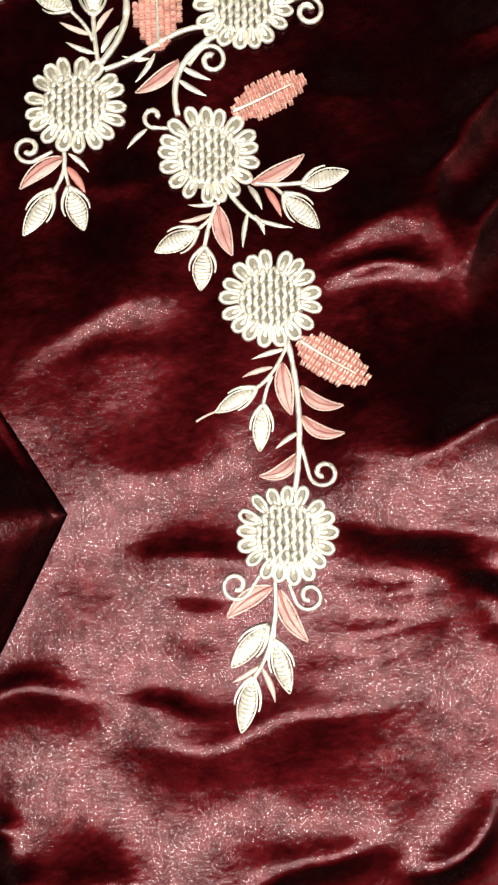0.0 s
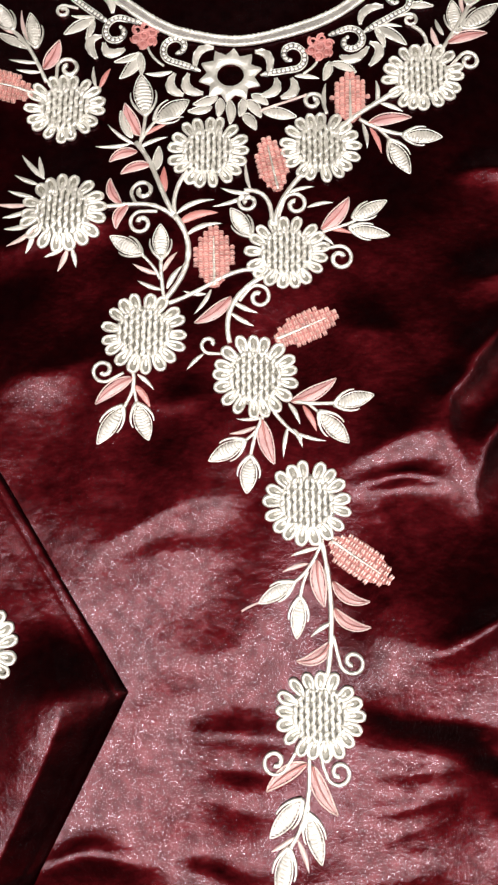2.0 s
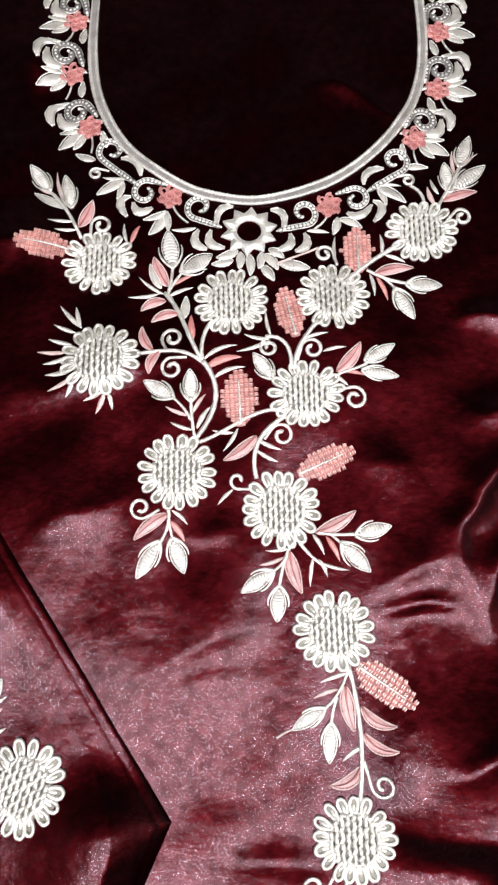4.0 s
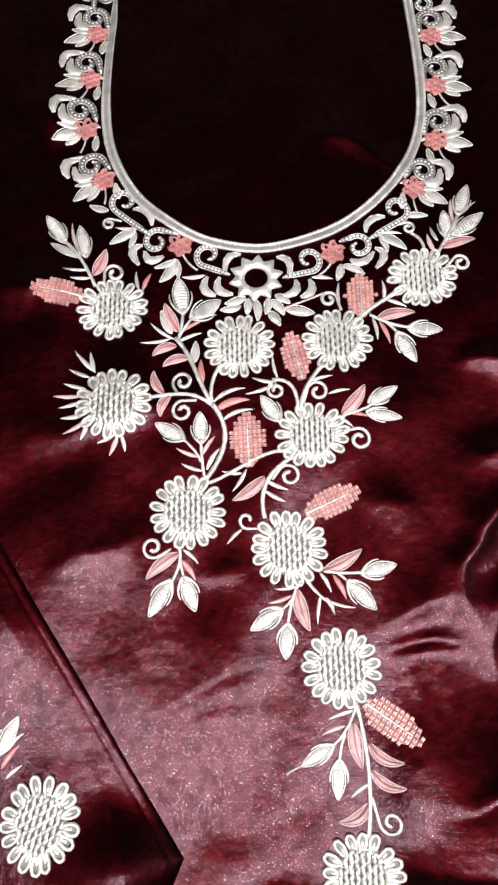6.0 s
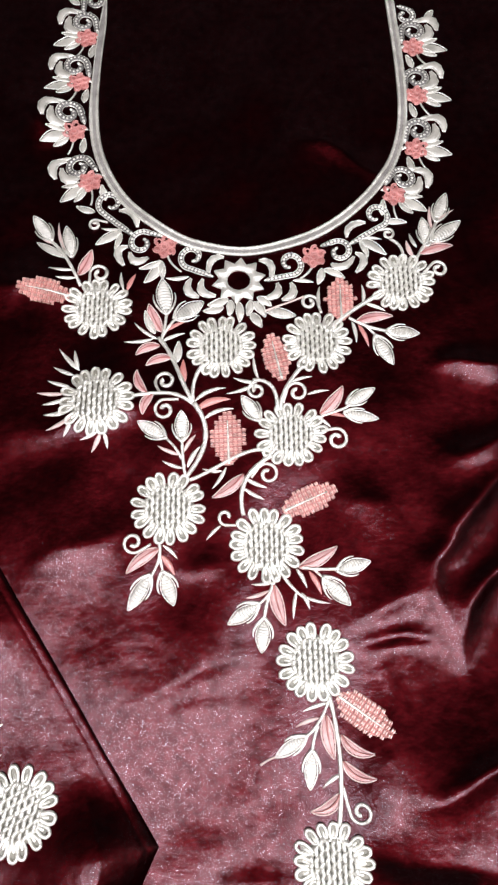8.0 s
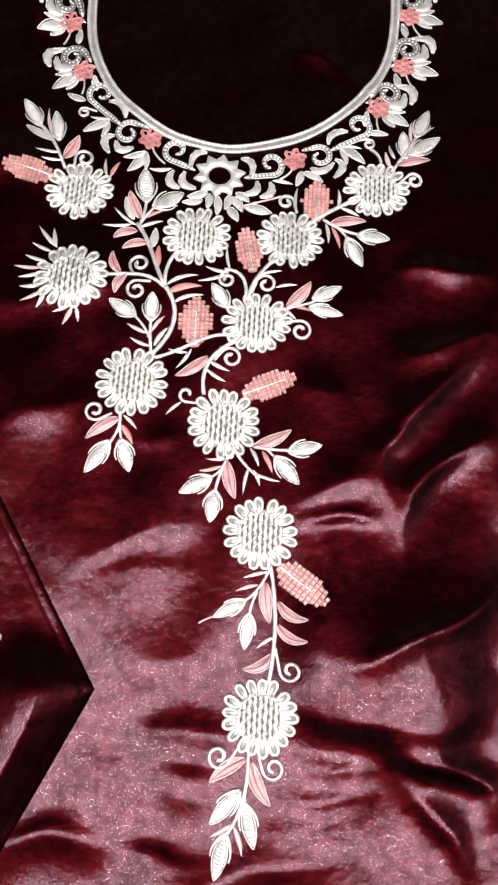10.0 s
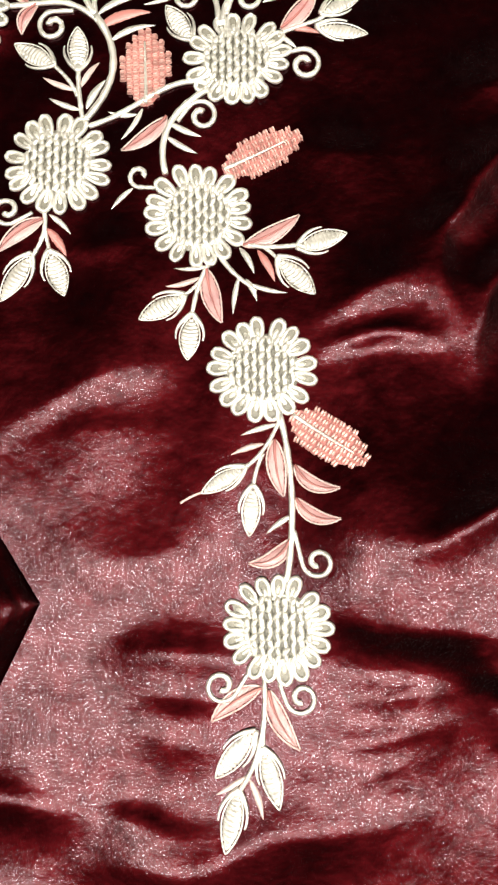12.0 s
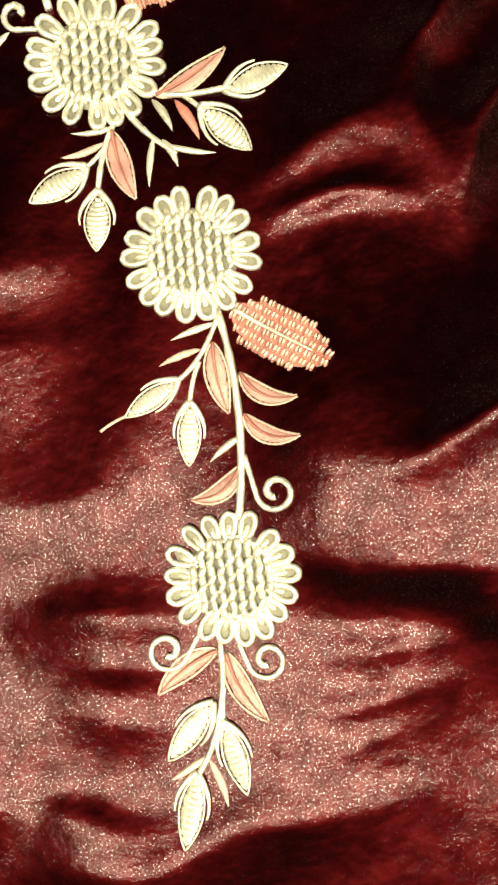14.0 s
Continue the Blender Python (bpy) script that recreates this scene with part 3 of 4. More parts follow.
def neck_band(runs):
    """The band that edges the neckline: a flat grey tape between two twisted cream cords."""
    path = []
    for run in runs:
        path += bezier(run, 160)[(1 if path else 0):]
    v, f = tube(path, lambda t: 0.0024 * min(1, 0.2 + 14 * t), 0.22, 8, 0.0001, None, 0.02)
    ob = mesh_object("neck_band", v, f, TAPE, CLOTH["panel"][0], "silver-grey tape edging the neckline between cream cords")
    for s in (-1, 0.15, 1):
        line = []
        for i, p in enumerate(path):
            d = (path[min(i + 1, len(path) - 1)] - path[max(i - 1, 0)]).normalized()
            line.append(p + Vector((-d.y, d.x)) * (s * 0.0019 * min(1, 0.15 + 14 * i / len(path))))
        thick = 0.00100 if abs(s) == 1 else 0.00030
        v, f = tube(line, lambda t: thick * (1 + 0.16 * math.sin(t * 1500)) * min(1, max(0.45, 0.45 + 5 * (t - 0.13))), 0.9, 6, 0.0003)
        mesh_object("twisted_cord", v, f, WHITE, ob)
    return ob


# ---- room ----
def box(name, lo, hi, material, label):
    (x0, y0, z0), (x1, y1, z1) = lo, hi
    v = [(x, y, z) for z in (z0, z1) for y in (y0, y1) for x in (x0, x1)]
    f = [(0, 2, 3, 1), (4, 5, 7, 6), (0, 1, 5, 4), (2, 6, 7, 3), (0, 4, 6, 2), (1, 3, 7, 5)]
    return tagged(mesh_object(name, v, f, material, smooth=False), label, "", "", "structure")


box("floor", (-1.6, -2.2, -0.12), (1.6, 1.6, -0.02), STONE, "plain dark stone floor under the cloth")
box("ceiling", (-1.6, -2.2, 2.40), (1.6, 1.6, 2.50), PLASTER, "plain brown painted ceiling")
box("wall_north", (-1.6, 1.6, -0.12), (1.6, 1.7, 2.50), PLASTER, "plain brown painted wall")
box("wall_south", (-1.6, -2.3, -0.12), (1.6, -2.2, 2.50), PLASTER, "plain brown painted wall")
box("wall_east", (1.6, -2.3, -0.12), (1.7, 1.7, 2.50), PLASTER, "plain brown painted wall")
box("wall_west", (-1.7, -2.3, -0.12), (-1.6, 1.7, 2.50), PLASTER, "plain brown painted wall")


# ---- the velvet ----
def velvet_sheet():
    gx, gy = np.meshgrid(GX, GY)
    gz, nx, ny = LIE, len(GX), len(GY)
    verts = np.stack([gx, gy, gz], -1).reshape(-1, 3).tolist()
    i = (np.arange(ny - 1)[:, None] * nx + np.arange(nx - 1)[None]).ravel()
    faces = np.stack([i, i + 1, i + nx + 1, i + nx], 1).tolist()
    ob = mesh_object("embroidered_velvet", verts, faces, VELVET)
    thick = ob.modifiers.new("thickness", "SOLIDIFY")
    thick.thickness, thick.offset = 0.0012, -1
    return tagged(ob, "creased maroon velvet dress panel with cream and pink floral embroidery", "fabric")


CLOTH["panel"] = (velvet_sheet(), z_at)

# ---- folded sleeve piece lying on the panel ----
SHEET = np.vectorize(z_at)
CORNER, UPPER, LOWER = Vector((-0.0544, -0.2687)), Vector((-0.1317, -0.1333)), Vector((-0.0780, -0.3114))


def sleeve_height(x, y):
    """Top of the folded sleeve: two layers of velvet with a rolled edge and a stitched groove beside it."""
    a, b = (UPPER - CORNER).normalized(), (LOWER - CORNER).normalized()
    dx, dy = x - CORNER.x, y - CORNER.y
    up = -(dx * a.y - dy * a.x) * -1
    low = dx * b.y - dy * b.x
    d1, d2 = np.abs(up), np.abs(low)
    d = d1 * d2 / np.sqrt(d1**2 + d2**2 + 1e-12)
    roll = np.sqrt(np.clip(1 - (1 - np.clip(d / 0.0020, 0, 1)) ** 2, 0, 1))
    groove = 0.0002 * np.exp(-(((d1 - 0.0042) / 0.0009) ** 2)) + 0.0002 * np.exp(-(((d2 - 0.004) / 0.001) ** 2))
    off = d2 - 0.005
    curl = np.clip((-0.240 - y + 0.004 * np.sin(60 * x)) / 0.034, 0, 1)
    curl = 0.0120 * curl * curl * (3 - 2 * curl) * np.exp(-((off / np.where(off > 0, 0.050, 0.006)) ** 2))
    wave = 0.0040 * np.exp(-(((y + 0.165) / 0.034) ** 2)) + curl + 0.0026 * np.exp(-(((y + 0.262) / 0.036) ** 2))
    wave = wave * np.clip(d / 0.014, 0, 1)
    return SHEET(x, y) - 0.0004 + 0.0015 * roll - groove * roll + wave


def sleeve_sheet():
    a, b = (UPPER - CORNER).normalized(), (LOWER - CORNER).normalized()
    t = np.linspace(0, 1, 190) ** 1.7
    ga, gb = np.meshgrid(t * 0.34, t * 0.30)
    gx, gy = CORNER.x + ga * a.x + gb * b.x, CORNER.y + ga * a.y + gb * b.y
    gz, n = sleeve_height(gx, gy), len(t)
    verts = np.stack([gx, gy, gz], -1).reshape(-1, 3).tolist()
    i = (np.arange(n - 1)[:, None] * n + np.arange(n - 1)[None]).ravel()
    faces = np.stack([i, i + 1, i + n + 1, i + n], 1)[:, ::-1].tolist()
    ob = mesh_object("folded_sleeve", verts, faces, VELVET)
    return tagged(ob, "folded maroon velvet sleeve with cream sunflower, lying on panel", "fabric")


def sleeve_z(x, y):
    return float(sleeve_height(np.array([x]), np.array([y]))[0])


CLOTH["sleeve"] = (sleeve_sheet(), sleeve_z)


# ---- motifs ----
neck_band([[(-0.0684, 0.2075), (-0.0718, 0.1700), (-0.0779, 0.1360), (-0.0772, 0.1079)], [(-0.0772, 0.1079), (-0.0767, 0.0549), (-0.0359, 0.0203), (0.0008, 0.0169)], [(0.0008, 0.0169), (0.0436, 0.0138), (0.0953, 0.0464), (0.1033, 0.0990)], [(0.1033, 0.0990), (0.1075, 0.1267), (0.1071, 0.1562), (0.1073, 0.1861)]])
flower(-0.0772, -0.0110, 0.0189, 0.0174, -0.06)
flower(-0.0123, -0.0386, 0.0185, 0.0177, -0.06)
flower(0.0381, -0.0401, 0.0182, 0.0180, -0.06)
flower(0.0873, -0.0084, 0.0186, 0.0170, -0.06)
flower(-0.0782, -0.0643, 0.0197, 0.0185, -0.06)
flower(0.0197, -0.0893, 0.0185, 0.0168, -0.06)
flower(-0.0440, -0.1219, 0.0186, 0.0179, -0.06)
flower(0.0027, -0.1434, 0.0185, 0.0186, -0.06)
flower(0.0207, -0.1988, 0.0179, 0.0175, -0.06)
flower(0.0199, -0.2811, 0.0176, 0.0168, -0.06)
flower(-0.1137, -0.2495, 0.0172, 0.0187, -0.35, on="sleeve")
bud((-0.1326, -0.2209), (-0.1238, -0.2064), 0.0082, on="sleeve")
leaf((-0.1298, -0.2201), (-0.1217, -0.2140), 0.0020, 0.12, on="sleeve")
leaf((-0.1315, -0.2277), (-0.1235, -0.2184), 0.0029, 0.12, material=ROSE, on="sleeve")
leaf((-0.1295, -0.2317), (-0.1219, -0.2265), 0.0022, 0.12, on="sleeve")
stem([(0.0254, -0.2136), (0.0283, -0.2314), (0.0281, -0.2474), (0.0237, -0.2670)], 0.0020)
leaf((0.0247, -0.2170), (0.0123, -0.2199), 0.0024, -0.05)
leaf((0.0199, -0.2231), (0.0085, -0.2261), 0.0024, -0.08, material=PALE)
stem([(0.0253, -0.2154), (0.0214, -0.2238), (0.0167, -0.2285), (0.0125, -0.2306)], 0.0014)
stem([(0.0192, -0.2262), (0.0165, -0.2305), (0.0152, -0.2369)], 0.0014)
veined_leaf((0.0232, -0.2219), (0.0248, -0.2404), 0.0064, -0.1)
bud((0.0125, -0.2306), (-0.0018, -0.2378), 0.0075)
bud((0.0152, -0.2369), (0.0128, -0.2526), 0.0083)
stem([(-0.0014, -0.2374), (-0.0054, -0.2385), (-0.0083, -0.2403)], 0.0008, material=PALE)
grid_leaf((0.0292, -0.2141), (0.0515, -0.2318), 0.0166)
veined_leaf((0.0290, -0.2306), (0.0422, -0.2390), 0.0048, -0.36)
veined_leaf((0.0285, -0.2411), (0.0415, -0.2485), 0.0047, -0.36)
leaf((0.0274, -0.2464), (0.0181, -0.2520), 0.0024, -0.08)
veined_leaf((0.0258, -0.2538), (0.0122, -0.2606), 0.0051, 0.34)
curl((0.0272, -0.2513), (0.0337, -0.2612), 0.0048, 1, 0.0015)
curl((0.0103, -0.2931), (0.0014, -0.2968), 0.0051, -1, 0.0015)
curl((0.0192, -0.2976), (0.0257, -0.3022), 0.0049, 1, 0.0015)
stem([(0.0146, -0.2963), (0.0145, -0.3113), (0.0108, -0.3220), (0.0035, -0.3293)], 0.0015)
veined_leaf((0.0135, -0.2985), (-0.0024, -0.3075), 0.0061, -0.14)
veined_leaf((0.0157, -0.2992), (0.0240, -0.3170), 0.0061, -0.16)
bud((0.0102, -0.3115), (-0.0025, -0.3243), 0.0087)
bud((0.0130, -0.3166), (0.0167, -0.3333), 0.0086)
stem([(0.0141, -0.3076), (0.0127, -0.3130), (0.0131, -0.3178)], 0.0013)
leaf((0.0077, -0.3236), (-0.0025, -0.3289), 0.0023, 0.05, material=PALE)
leaf((0.0080, -0.3246), (0.0116, -0.3357), 0.0026, 0.1, material=PALE)
bud((0.0045, -0.3281), (-0.0003, -0.3443), 0.0090)
stem([(0.0068, -0.1587), (0.0023, -0.1647), (0.0007, -0.1697), (-0.0014, -0.1784)], 0.0016)
stem([(0.0027, -0.1660), (-0.0014, -0.1703), (-0.0047, -0.1718)], 0.0013)
leaf((0.0053, -0.1611), (-0.0065, -0.1615), 0.0021, 0.12)
leaf((0.0022, -0.1650), (-0.0099, -0.1678), 0.0024, 0.12, material=PALE)
veined_leaf((0.0046, -0.1626), (0.0085, -0.1817), 0.0066, -0.1)
bud((-0.0039, -0.1714), (-0.0190, -0.1794), 0.0095)
bud((-0.0014, -0.1784), (-0.0038, -0.1937), 0.0099)
stem([(0.0093, -0.1583), (0.0124, -0.1643), (0.0160, -0.1676), (0.0207, -0.1721)], 0.0019, 0.0011)
leaf((0.0153, -0.1660), (0.0124, -0.1795), 0.0024, -0.06)
leaf((0.0173, -0.1672), (0.0206, -0.1756), 0.0024, 0.12)
leaf((0.0179, -0.1688), (0.0312, -0.1734), 0.0021, -0.1)
stem([(0.0161, -0.1542), (0.0237, -0.1574), (0.0291, -0.1573), (0.0371, -0.1577)], 0.0016)
stem([(0.0243, -0.1570), (0.0270, -0.1592), (0.0293, -0.1625)], 0.0013)
bud((0.0359, -0.1581), (0.0523, -0.1553), 0.0096)
bud((0.0291, -0.1615), (0.0402, -0.1754), 0.0100)
veined_leaf((0.0173, -0.1553), (0.0368, -0.1469), 0.0064, -0.12)
leaf((0.0159, -0.1557), (0.0204, -0.1659), 0.0027, 0.12)
leaf((0.0219, -0.1573), (0.0271, -0.1695), 0.0032, 0.1, material=ROSE)
grid_leaf((0.0122, -0.1276), (0.0400, -0.1179), 0.0153)
stem([(-0.0329, -0.1088), (-0.0175, -0.1034), (-0.0025, -0.0920), (0.0088, -0.0973)], 0.0019)
stem([(-0.0073, -0.1284), (-0.0104, -0.1128), (-0.0013, -0.1037), (0.0094, -0.0994)], 0.0022)
curl((-0.0021, -0.1099), (0.0063, -0.1086), 0.0055, -1, 0.0017)
leaf((-0.0162, -0.1050), (-0.0267, -0.1029), 0.0023, 0.12)
leaf((-0.0141, -0.1029), (-0.0224, -0.1142), 0.0025, 0.1)
veined_leaf((-0.0058, -0.1078), (-0.0221, -0.1182), 0.0061, 0.14)
leaf((-0.0054, -0.1096), (0.0059, -0.1155), 0.0028, -0.1)
leaf((-0.0064, -0.1146), (0.0040, -0.1212), 0.0027, -0.1)
curl((-0.0110, -0.1330), (-0.0160, -0.1285), 0.0041, -1, 0.0016, turns=0.8)
leaf((-0.0185, -0.1324), (-0.0266, -0.1394), 0.0024, -0.1)
curl((-0.0530, -0.1391), (-0.0615, -0.1377), 0.0051, -1, 0.0016)
stem([(-0.0490, -0.1392), (-0.0481, -0.1469), (-0.0518, -0.1513), (-0.0544, -0.1558)], 0.0016)
stem([(-0.0490, -0.1450), (-0.0487, -0.1489), (-0.0477, -0.1537)], 0.0013)
bud((-0.0543, -0.1542), (-0.0653, -0.1697), 0.0095)
bud((-0.0479, -0.1532), (-0.0433, -0.1692), 0.0101)
veined_leaf((-0.0494, -0.1415), (-0.0653, -0.1521), 0.0059, -0.12)
leaf((-0.0477, -0.1398), (-0.0406, -0.1472), 0.0024, 0.12)
leaf((-0.0487, -0.1445), (-0.0424, -0.1549), 0.0037, 0.1, material=ROSE)
stem([(-0.0349, -0.1059), (-0.0356, -0.0994), (-0.0358, -0.0937), (-0.0353, -0.0866)], 0.0017)
bud((-0.0354, -0.0880), (-0.0350, -0.0720), 0.0101)
bud((-0.0442, -0.0859), (-0.0580, -0.0760), 0.0096)
stem([(-0.0363, -0.0979), (-0.0374, -0.0928), (-0.0442, -0.0859)], 0.0014)
leaf((-0.0364, -0.0956), (-0.0481, -0.0899), 0.0025, 0.12, material=PALE)
leaf((-0.0350, -0.0946), (-0.0280, -0.0851), 0.0025, 0.12, material=PALE)
leaf((-0.0355, -0.1025), (-0.0463, -0.0978), 0.0025, 0.12)
leaf((-0.0336, -0.1023), (-0.0262, -0.0912), 0.0031, 0.12)
stem([(-0.0344, -0.1070), (-0.0208, -0.0915), (-0.0208, -0.0800), (-0.0285, -0.0688)], 0.0025)
stem([(-0.0285, -0.0688), (-0.0348, -0.0583), (-0.0368, -0.0404), (-0.0453, -0.0303)], 0.0023)
stem([(-0.0275, -0.0709), (-0.0358, -0.0614), (-0.0459, -0.0611), (-0.0597, -0.0629)], 0.0020)
stem([(-0.0285, -0.0688), (-0.0297, -0.0603), (-0.0263, -0.0518), (-0.0220, -0.0477)], 0.0020)
curl((-0.0454, -0.0624), (-0.0425, -0.0557), 0.0053, -1, 0.0018)
curl((-0.0361, -0.0665), (-0.0435, -0.0715), 0.0054, 1, 0.0017)
veined_leaf((-0.0523, -0.0611), (-0.0570, -0.0482), 0.0046, 0.28)
veined_leaf((-0.0489, -0.0621), (-0.0548, -0.0731), 0.0049, -0.28)
veined_leaf((-0.0449, -0.0349), (-0.0573, -0.0396), 0.0051, -0.3)
veined_leaf((-0.0390, -0.0427), (-0.0524, -0.0458), 0.0051, -0.3)
leaf((-0.0365, -0.0456), (-0.0347, -0.0335), 0.0048, -0.05)
leaf((-0.0321, -0.0570), (-0.0325, -0.0436), 0.0043, 0.1, material=ROSE)
leaf((-0.0282, -0.0683), (-0.0105, -0.0615), 0.0029, 0.25)
leaf((-0.0277, -0.0730), (-0.0088, -0.0680), 0.0048, 0.25, material=ROSE)
leaf((-0.0247, -0.0783), (-0.0075, -0.0732), 0.0028, 0.25)
stem([(-0.0442, -0.0330), (-0.0421, -0.0267), (-0.0406, -0.0203), (-0.0403, -0.0138)], 0.0018)
bud((-0.0404, -0.0158), (-0.0419, 0.0050), 0.0126)
bud((-0.0358, -0.0195), (-0.0195, -0.0114), 0.0127)
stem([(-0.0435, -0.0305), (-0.0399, -0.0237), (-0.0351, -0.0193)], 0.0015)
veined_leaf((-0.0436, -0.0266), (-0.0496, -0.0105), 0.0066, 0.08)
leaf((-0.0469, -0.0277), (-0.0516, -0.0143), 0.0041, 0.12)
leaf((-0.0453, -0.0310), (-0.0580, -0.0205), 0.0024, 0.12)
leaf((-0.0476, -0.0302), (-0.0640, -0.0317), 0.0024, 0.12)
leaf((-0.0427, -0.0273), (-0.0286, -0.0215), 0.0027, 0.12, material=ROSE)
leaf((-0.0442, -0.0327), (-0.0305, -0.0289), 0.0027, 0.12)
leaf((-0.0358, -0.0202), (-0.0225, -0.0196), 0.0024, 0.12)
stem([(-0.0858, 0.0025), (-0.0894, 0.0124), (-0.0939, 0.0233), (-0.1030, 0.0330)], 0.0018)
bud((-0.1021, 0.0332), (-0.1123, 0.0495), 0.0098)
bud((-0.0902, 0.0209), (-0.0939, 0.0417), 0.0096)
bud((-0.0939, 0.0197), (-0.1106, 0.0325), 0.0061, sepals=False)
veined_leaf((-0.0868, 0.0091), (-0.0797, 0.0244), 0.0065, -0.1)
leaf((-0.0885, 0.0124), (-0.1031, 0.0143), 0.0024, 0.12)
leaf((-0.0880, 0.0077), (-0.0993, 0.0081), 0.0024, 0.12)
leaf((-0.0939, 0.0241), (-0.0981, 0.0445), 0.0025, 0.12, material=PALE)
leaf((-0.0988, 0.0297), (-0.1100, 0.0374), 0.0019, 0.12, material=PALE)
curl((-0.0814, 0.0032), (-0.0756, 0.0097), 0.0052, -1, 0.0018)
grid_leaf((-0.0911, -0.0042), (-0.1196, 0.0050), 0.0151)
leaf((-0.0627, -0.0016), (-0.0639, 0.0106), 0.0025, 0.12)
leaf((-0.0609, -0.0019), (-0.0557, 0.0082), 0.0033, 0.12, material=ROSE)
leaf((-0.0866, -0.0465), (-0.0976, -0.0329), 0.0030, 0.06)
leaf((-0.0872, -0.0458), (-0.0895, -0.0340), 0.0030, 0.06)
leaf((-0.0895, -0.0487), (-0.1009, -0.0429), 0.0027, 0.06)
leaf((-0.0919, -0.0547), (-0.1039, -0.0504), 0.0027, 0.06)
leaf((-0.0942, -0.0585), (-0.1097, -0.0567), 0.0027, 0.06, material=PALE)
leaf((-0.0936, -0.0614), (-0.1067, -0.0636), 0.0028, 0.06)
leaf((-0.0918, -0.0687), (-0.1058, -0.0692), 0.0031, 0.06)
leaf((-0.0894, -0.0711), (-0.1046, -0.0780), 0.0030, 0.06, material=PALE)
leaf((-0.0906, -0.0728), (-0.0956, -0.0819), 0.0030, 0.06)
leaf((-0.0773, -0.0802), (-0.0874, -0.0841), 0.0025, 0.06)
leaf((-0.0765, -0.0808), (-0.0815, -0.0912), 0.0031, 0.06, material=PALE)
leaf((-0.0748, -0.0809), (-0.0733, -0.0898), 0.0028, 0.06)
grid_leaf((0.0179, -0.0601), (0.0138, -0.0331), 0.0155)
stem([(0.0140, -0.0763), (0.0154, -0.0644), (0.0114, -0.0586), (0.0027, -0.0587)], 0.0020)
leaf((0.0052, -0.0599), (-0.0078, -0.0559), 0.0026, 0.12)
leaf((0.0051, -0.0605), (-0.0122, -0.0647), 0.0026, 0.1)
curl((0.0039, -0.0585), (0.0042, -0.0644), 0.0043, 1, 0.0017)
leaf((0.0059, -0.0587), (0.0043, -0.0442), 0.0023, 0.12)
stem([(0.0151, -0.0764), (0.0170, -0.0655), (0.0229, -0.0590), (0.0293, -0.0528)], 0.0023)
curl((0.0172, -0.0724), (0.0250, -0.0670), 0.0054, -1, 0.0017)
leaf((0.0299, -0.0687), (0.0421, -0.0674), 0.0023, 0.12)
leaf((0.0218, -0.0613), (0.0341, -0.0592), 0.0023, 0.12)
bud((0.0042, -0.0800), (-0.0040, -0.0660), 0.0096)
grid_leaf((-0.0127, -0.1025), (-0.0118, -0.0740), 0.0186)
stem([(0.0354, -0.0811), (0.0413, -0.0793), (0.0471, -0.0785), (0.0508, -0.0764)], 0.0014)
bud((0.0504, -0.0752), (0.0659, -0.0673), 0.0086)
bud((0.0486, -0.0801), (0.0656, -0.0846), 0.0080)
veined_leaf((0.0356, -0.0796), (0.0487, -0.0655), 0.0068, -0.14)
leaf((0.0384, -0.0796), (0.0497, -0.0826), 0.0025, 0.12, material=ROSE)
leaf((0.0331, -0.0809), (0.0408, -0.0875), 0.0023, 0.12)
curl((0.0353, -0.0888), (0.0427, -0.0935), 0.0056, -1, 0.0018)
stem([(0.0438, -0.0348), (0.0558, -0.0232), (0.0670, -0.0185), (0.0761, -0.0136)], 0.0024)
leaf((0.0669, -0.0191), (0.0773, -0.0242), 0.0027, 0.12)
leaf((0.0653, -0.0193), (0.0658, -0.0075), 0.0027, -0.15)
grid_leaf((0.0527, -0.0282), (0.0544, -0.0027), 0.0173)
stem([(0.0568, -0.0269), (0.0651, -0.0322), (0.0708, -0.0346), (0.0781, -0.0361)], 0.0018)
veined_leaf((0.0607, -0.0293), (0.0804, -0.0275), 0.0060, 0.15)
bud((0.0764, -0.0363), (0.0933, -0.0393), 0.0098)
bud((0.0701, -0.0386), (0.0773, -0.0558), 0.0099)
stem([(0.0646, -0.0315), (0.0684, -0.0347), (0.0706, -0.0393)], 0.0015)
leaf((0.0581, -0.0286), (0.0592, -0.0415), 0.0027, 0.12)
leaf((0.0614, -0.0307), (0.0656, -0.0443), 0.0030, 0.12, material=ROSE)
curl((0.0424, -0.0230), (0.0366, -0.0161), 0.0045, 1, 0.0018)
leaf((0.0419, -0.0219), (0.0435, -0.0059), 0.0027, 0.12)
stem([(0.0964, 0.0033), (0.1030, 0.0127), (0.1079, 0.0194), (0.1132, 0.0291)], 0.0018)
bud((0.1123, 0.0280), (0.1215, 0.0473), 0.0100)
bud((0.1045, 0.0126), (0.1048, 0.0314), 0.0098)
bud((0.1080, 0.0151), (0.1264, 0.0276), 0.0105)
veined_leaf((0.1001, 0.0076), (0.1187, 0.0118), 0.0054, 0.1)
leaf((0.0962, 0.0056), (0.0938, 0.0175), 0.0033, 0.12, material=PALE)
leaf((0.1096, 0.0237), (0.1242, 0.0355), 0.0025, 0.12, material=PALE)
leaf((0.1093, 0.0222), (0.1107, 0.0389), 0.0025, 0.12, material=PALE)
leaf((0.0989, 0.0118), (0.0960, 0.0215), 0.0027, 0.12)
curl((0.1005, -0.0038), (0.1087, -0.0024), 0.0046, -1, 0.0018)
stem([(0.0849, 0.0187), (0.0912, 0.0143), (0.0910, 0.0091), (0.0902, 0.0040)], 0.0018)
